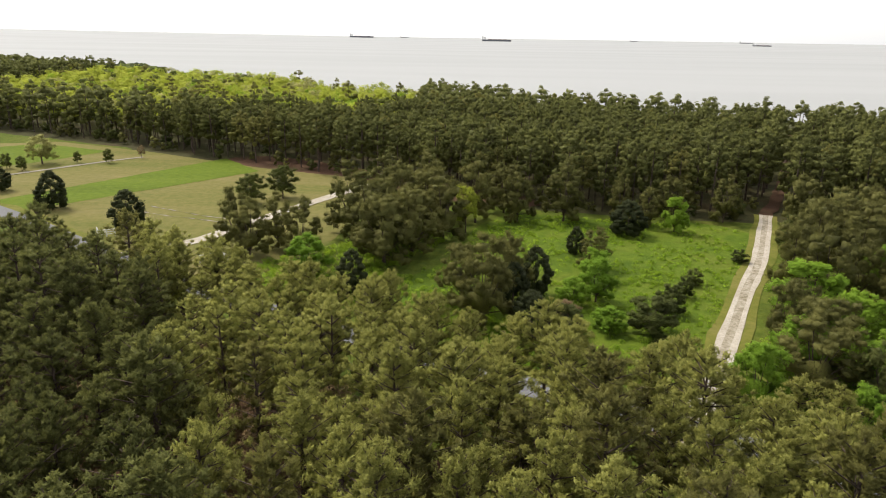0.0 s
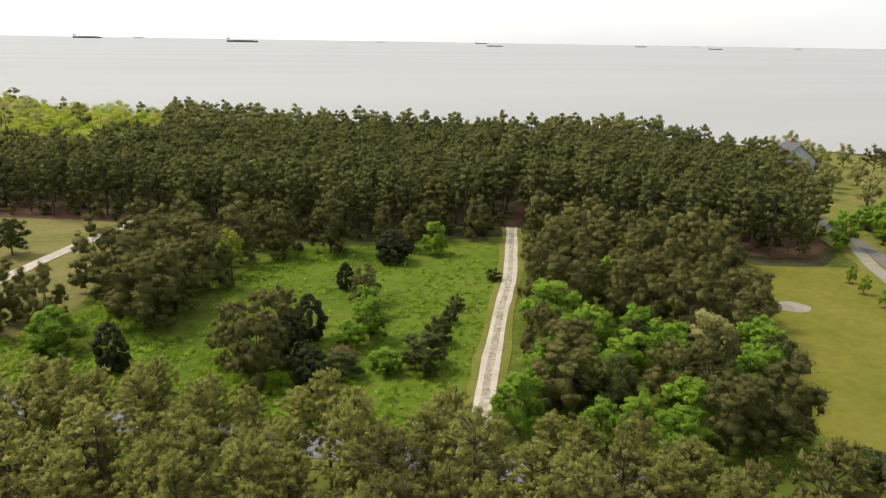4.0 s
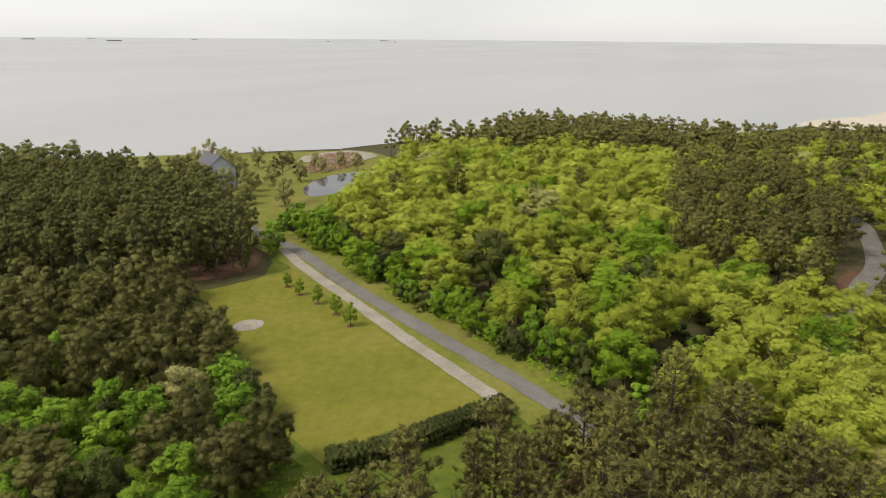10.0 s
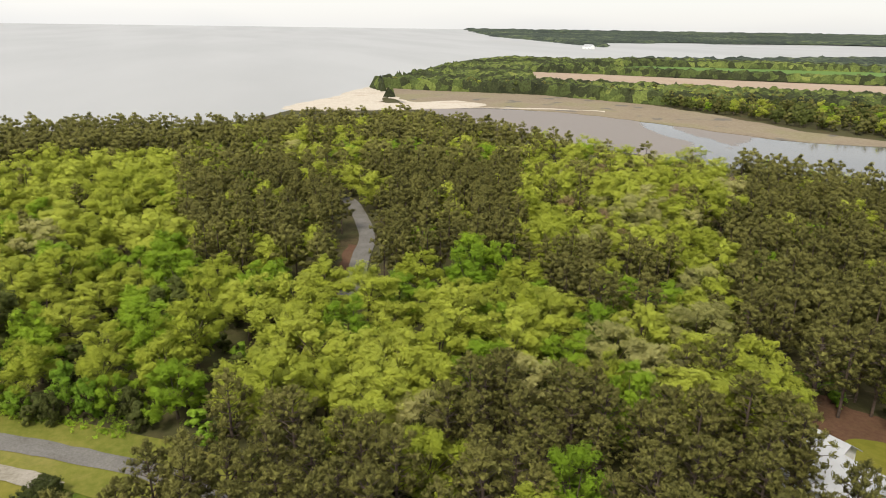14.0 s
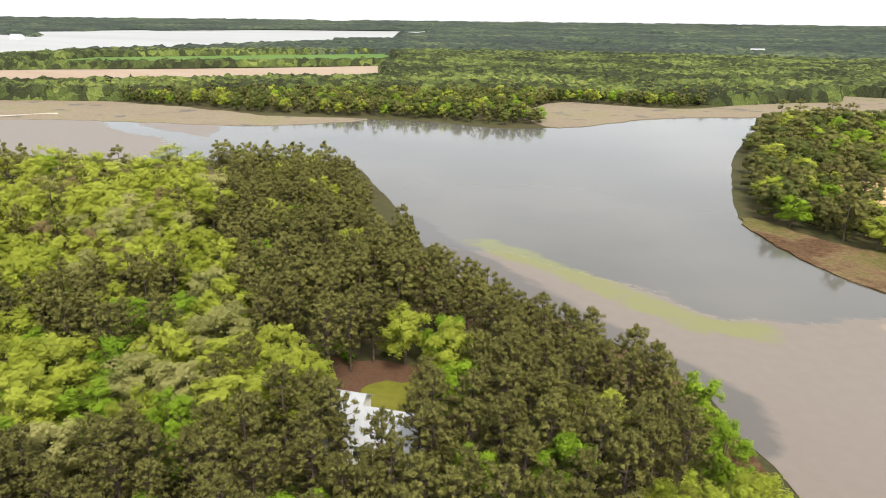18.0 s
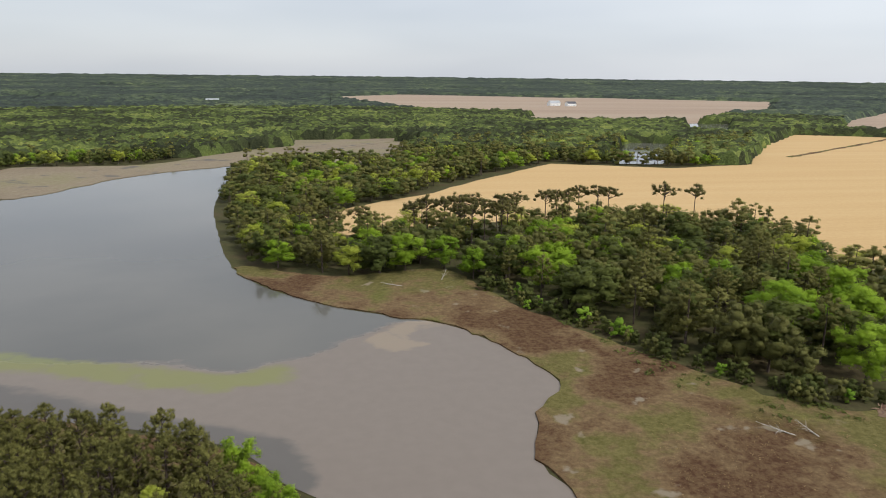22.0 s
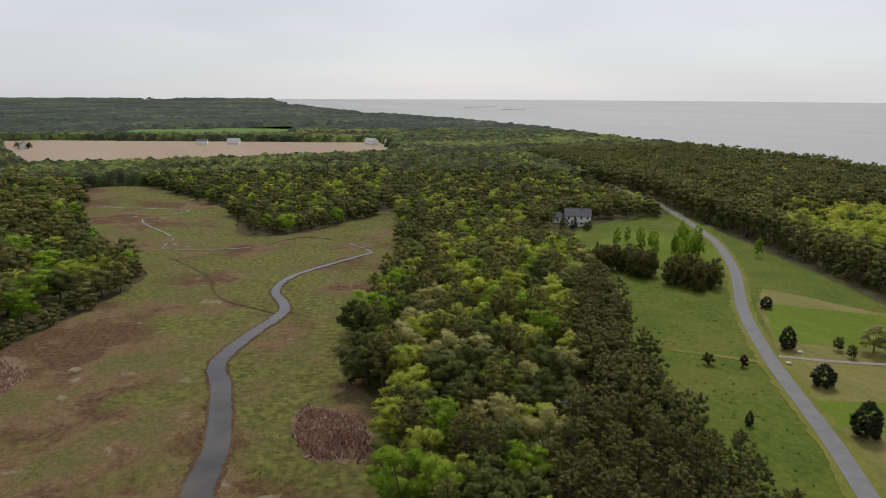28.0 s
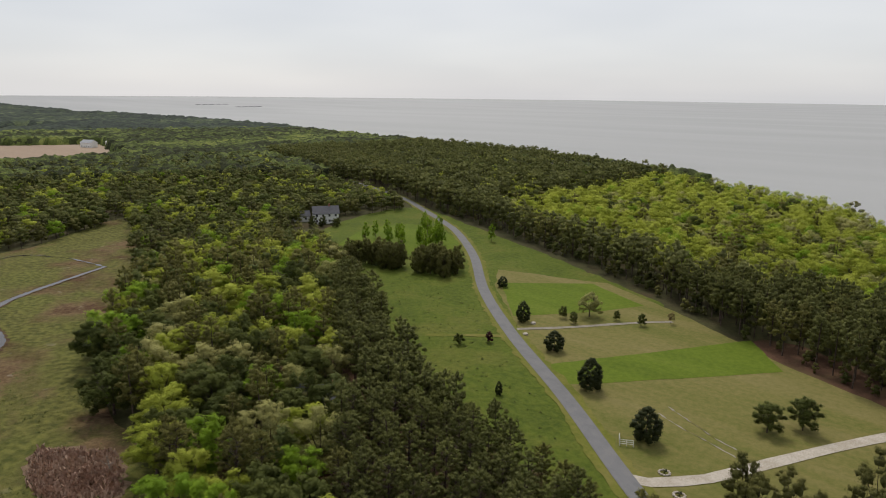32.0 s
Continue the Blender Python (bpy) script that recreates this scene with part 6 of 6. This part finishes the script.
for x, y, turn, w, mat_w, mat_r in ((-812, -772, 40, 14, WHITE, ROOF_DARK), (-1010, -90, 10, 16, WHITE, ROOF_DARK), (-990, 120, 70, 14, WHITE, ROOF_DARK), (-980, 160, 60, 16, WHITE, ROOF_WHITE), (-900, 330, 20, 18, WHITE, ROOF_WHITE), (-880, 350, 80, 14, WHITE, ROOF_WHITE), (-520, -1480, 15, 22, WHITE, ROOF_DARK), (-488, -1500, 15, 26, WHITE, ROOF_WHITE), (240, -1500, 30, 26, WHITE, ROOF_WHITE), (1800, -900, 20, 30, WHITE, ROOF_WHITE), (-1500, -420, 10, 30, WHITE, ROOF_WHITE)):
    house(x, y, turn, w, w * 0.55, 4.5 + w * 0.08, w * 0.18, mat_w, mat_r, "distant white farm building with pale roof" if mat_r is ROOF_WHITE else "distant white farmhouse with dark roof", False)
for x, y in ((-800, -764), (-822, -760), (-806, -784), (-1000, -84), (-1018, -98)):
    tree("oak", x, y, 9, 1.3, "dark tree beside a distant farmhouse", 1, level=1)


def hedge(pts, width, height):
    root = tagged(new("hedge"), "long clipped dark green hedge at the end of the lawn", "hedge")
    rng = np.random.default_rng(51)
    line = curve(pts, 0.7)
    centres, radii = [], []
    for i, (x, y) in enumerate(line):
        x1, y1 = line[min(i + 1, len(line) - 1)]
        x0, y0 = line[max(i - 1, 0)]
        d = Vector((x1 - x0, y1 - y0)).normalized()
        for w in (-0.42, -0.14, 0.14, 0.42):
            for k in range(3):
                centres.append((x - d.y * w * width + rng.uniform(-0.1, 0.1), y + d.x * w * width + rng.uniform(-0.1, 0.1), height * (0.16 + 0.32 * k)))
                radii.append(rng.uniform(0.45, 0.62))
    v, q = crown_of(rng, centres, radii, 0, 16, 0.15, 0.9, 0.4)
    face = FACING[0] * np.array([0.7, 0.7, 0.6]) + np.array([0, 0, 0.3])
    leaves = quads_object("foliage", v, q, LEAF["thicket"], facing=face, tip=TIP_SHADE[0])
    leaves.parent = root
    for x, y in line[::3]:
        boxes("stem", [(x - 0.08, x + 0.08, y - 0.08, y + 0.08, 0, height * 0.6)], BARK, root)
    return root


hedge([(58.5, 41), (63, 36.8), (68, 33.6), (74, 30.2), (80, 26.6)], 2.8, 2.7)


def rail_fence(x, y, turn, wings, height, label):
    """A white board fence of two short wings that meet at a post."""
    root = tagged(new("gate_fence"), label, "fence")
    for length, angle in wings:
        c, s = math.cos(radians(angle)), math.sin(radians(angle))
        n = 3
        for k in range(n):
            d = length * k / (n - 1)
            boxes("post", [(c * d - 0.07, c * d + 0.07, s * d - 0.07, s * d + 0.07, 0, height)], WHITE, root)
        for k in range(3):
            z = height * (0.3 + 0.28 * k)
            bm = bmesh.new()
            box(bm, 0, length, -0.02, 0.02, z, z + 0.14)
            bmesh.ops.rotate(bm, verts=bm.verts, cent=(0, 0, 0), matrix=Matrix.Rotation(radians(angle), 3, "Z"))
            part("rail", bm, WHITE, root)
    root.matrix_basis = pose(x, y, 0.12, 0, 0, turn)
    return root


rail_fence(-58.5, 112, 10, ((2.6, 20), (2.2, 110)), 1.4, "white board entrance fence beside the driveway")
rail_fence(-34.5, 101.5, 200, ((3.2, 20), (2.4, 120)), 1.3, "white board fence in two wings by the gravel turnout")


def planter(x, y):
    root = tagged(new("stone_planter"), "ring of pale stones with a dark shrub in it", "planter")
    rng = random.Random(int(x * 10))
    for k in range(11):
        a = k * 2 * math.pi / 11
        bm = bmesh.new()
        bmesh.ops.create_icosphere(bm, subdivisions=1, radius=0.3)
        for v in bm.verts:
            v.co *= rng.uniform(0.8, 1.15)
            v.co.z *= 0.6
        bmesh.ops.translate(bm, verts=bm.verts, vec=(0.95 * math.cos(a), 0.95 * math.sin(a), 0.12))
        part("stone", bm, STONE, root)
    v, q = sprays(np.random.default_rng(3), np.array([(0, 0, 0.35), (0.2, 0.1, 0.5)]), np.array([0.4, 0.3]), 30, 0.12)
    shrub = quads_object("shrub", v, q, LEAF["cedar"], facing=FACING[0], tip=TIP_SHADE[0])
    shrub.parent = root
    root.matrix_basis = pose(x, y, 0.12)


planter(-47.6, 108.5), planter(-42.5, 103.4)
for x, y, c in ((-113.5, 160.5, STONE), (-109.5, 151, STONE)):
    bm = bmesh.new()
    bmesh.ops.create_icosphere(bm, subdivisions=2, radius=0.8)
    for v in bm.verts:
        v.co *= 1 + 0.25 * noise.noise(v.co * 2 + Vector((x, y, 0)))
        v.co.z *= 0.6
    me = bpy.data.meshes.new("boulder")
    bm.to_mesh(me)
    bm.free()
    me.materials.append(c)
    rock = tagged(new("boulder", me), "pale boulder marking the farm track entrance", "rock", "boulders")
    rock.matrix_basis = pose(x, y, 0.3)
for k, (x, y) in enumerate(((107, 84), (104.3, 79), (102, 73), (99, 67), (95.6, 61.6))):
    bm = bmesh.new()
    bmesh.ops.create_cone(bm, cap_ends=True, segments=14, radius1=0.75, radius2=0.45, depth=0.14)
    me = bpy.data.meshes.new("mulch_ring")
    bm.to_mesh(me)
    bm.free()
    me.materials.append(NEEDLES)
    ob = tagged(new("mulch_ring", me), "round bed of brown mulch at a young tree", "mulch", "mulch rings")
    ob.matrix_basis = pose(x, y, 0.18)


def snag(x, y, height, lean, seed, label):
    """A dead, bleached tree, standing or fallen."""
    rng = random.Random(seed)
    root = tagged(new("dead_tree"), label, "dead tree", "dead trees")
    v, q = tube((0, 0, 0), (0, 0, height), 0.16, 0.03, 6)
    quads_object("trunk", v, q, BARK_PALE).parent = root
    for k in range(9):
        z = height * rng.uniform(0.25, 0.95)
        a, reach = rng.uniform(0, 6.28), rng.uniform(0.6, 2.0) * (1.2 - z / height)
        e = (reach * math.cos(a), reach * math.sin(a), z + reach * rng.uniform(0.3, 0.9))
        v1, q1 = tube((0, 0, z), e, 0.06, 0.02, 4)
        v2, q2 = tube(e, (e[0] * 1.5, e[1] * 1.3, e[2] + 0.5), 0.02, 0.008, 3)
        v, q = joined([(v1, q1), (v2, q2)])
        quads_object("branch", v, q, BARK_PALE).parent = root
    root.matrix_basis = pose(x, y, 0.3, *lean)


snag(-82, -101, 7, (80, 0, 55), 1, "bleached fallen dead tree at the marsh edge")
snag(-86, -100, 5, (76, 0, 20), 2, "bleached fallen dead tree at the marsh edge")
snag(-20, -201, 7, (84, 0, 70), 3, "bleached driftwood trunk on the marsh shore")
snag(-33, -206, 5, (60, 0, -30), 4, "leaning bleached dead tree by the wood")
snag(-128, -52, 5.5, (12, 4, 0), 5, "standing bleached dead tree at the spur of wood")
snag(-112, -112, 9, (4, -3, 0), 6, "tall standing grey dead tree in the wood's edge")
snag(-120, 40, 3.5, (8, 3, 0), 7, "short pale dead stem standing in the marsh")


def ship(a, r, length, label, turn):
    """A cargo ship at anchor: hull, deckhouse, hatches and a mast."""
    root = tagged(new("cargo_ship"), label, "ship", "ships at anchor")
    bm = bmesh.new()
    half, beam = length / 2, length * 0.075
    low = [(-half * 0.97, -beam), (half * 0.82, -beam), (half * 0.97, 0), (half * 0.82, beam), (-half * 0.97, beam)]
    top = [(-half, -beam), (half * 0.86, -beam), (half, 0), (half * 0.86, beam), (-half, beam)]
    v0 = [bm.verts.new((x, y, -1)) for x, y in low]
    v1 = [bm.verts.new((x, y, length * 0.055)) for x, y in top]
    bm.faces.new(v0[::-1]), bm.faces.new(v1)
    for i in range(5):
        bm.faces.new((v0[i], v0[(i + 1) % 5], v1[(i + 1) % 5], v1[i]))
    part("hull", bm, STEEL_BLUE, root)
    z = length * 0.055
    boxes("deckhouse", [(-half * 0.95, -half * 0.75, -beam * 0.8, beam * 0.8, z, z + length * 0.09), (-half * 0.9, -half * 0.78, -beam, beam, z + length * 0.06, z + length * 0.075)], WHITE, root)
    boxes("funnel", [(-half * 0.97, -half * 0.93, -beam * 0.2, beam * 0.2, z, z + length * 0.11)], RUST, root)
    for k in range(4):
        x = -half * 0.6 + k * half * 0.34
        boxes("hatch", [(x, x + half * 0.26, -beam * 0.6, beam * 0.6, z, z + length * 0.012)], SHIP_DECK, root)
    root.matrix_basis = pose(r * math.sin(radians(a)), r * math.cos(radians(a)), 0.1 + float(lift(r, a)), 0, 0, turn - a)


for a, r, length, turn in ((-6.7, 4600, 150, 4), (-3.3, 4780, 60, 0), (4.0, 4050, 165, 3), (14.6, 4600, 48, 0), (22.6, 4650, 75, 5), (23.7, 3900, 88, 4), (35.0, 4400, 68, 6), (38.9, 4650, 40, 0), (40.4, 4100, 75, 0), (45.9, 4500, 38, 0), (55.9, 4300, 30, 60), (60.3, 4500, 58, 8), (61.2, 4250, 40, 70)):
    ship(a, r, length, "dark cargo ship at anchor on the bay", turn)
for a0, r0, n in ((-62, 3600, 5), (-59, 3300, 4)):
    for k in range(n):
        r = r0 + 20 * k
        x, y = r * math.sin(radians(a0 + 0.5 * k)), r * math.cos(radians(a0 + 0.5 * k))
        bm = bmesh.new()
        bmesh.ops.create_icosphere(bm, subdivisions=2, radius=1)
        for v in bm.verts:
            v.co = Vector((v.co.x * 16, v.co.y * 5, max(v.co.z, 0) * 2.2))
        me = bpy.data.meshes.new("breakwater")
        bm.to_mesh(me)
        bm.free()
        me.materials.append(ROOF_DARK)
        ob = tagged(new("breakwater", me), "low dark stone breakwater off the shore", "breakwater", "breakwaters")
        ob.matrix_basis = pose(x, y, float(lift(r, a0)), 0, 0, -a0)
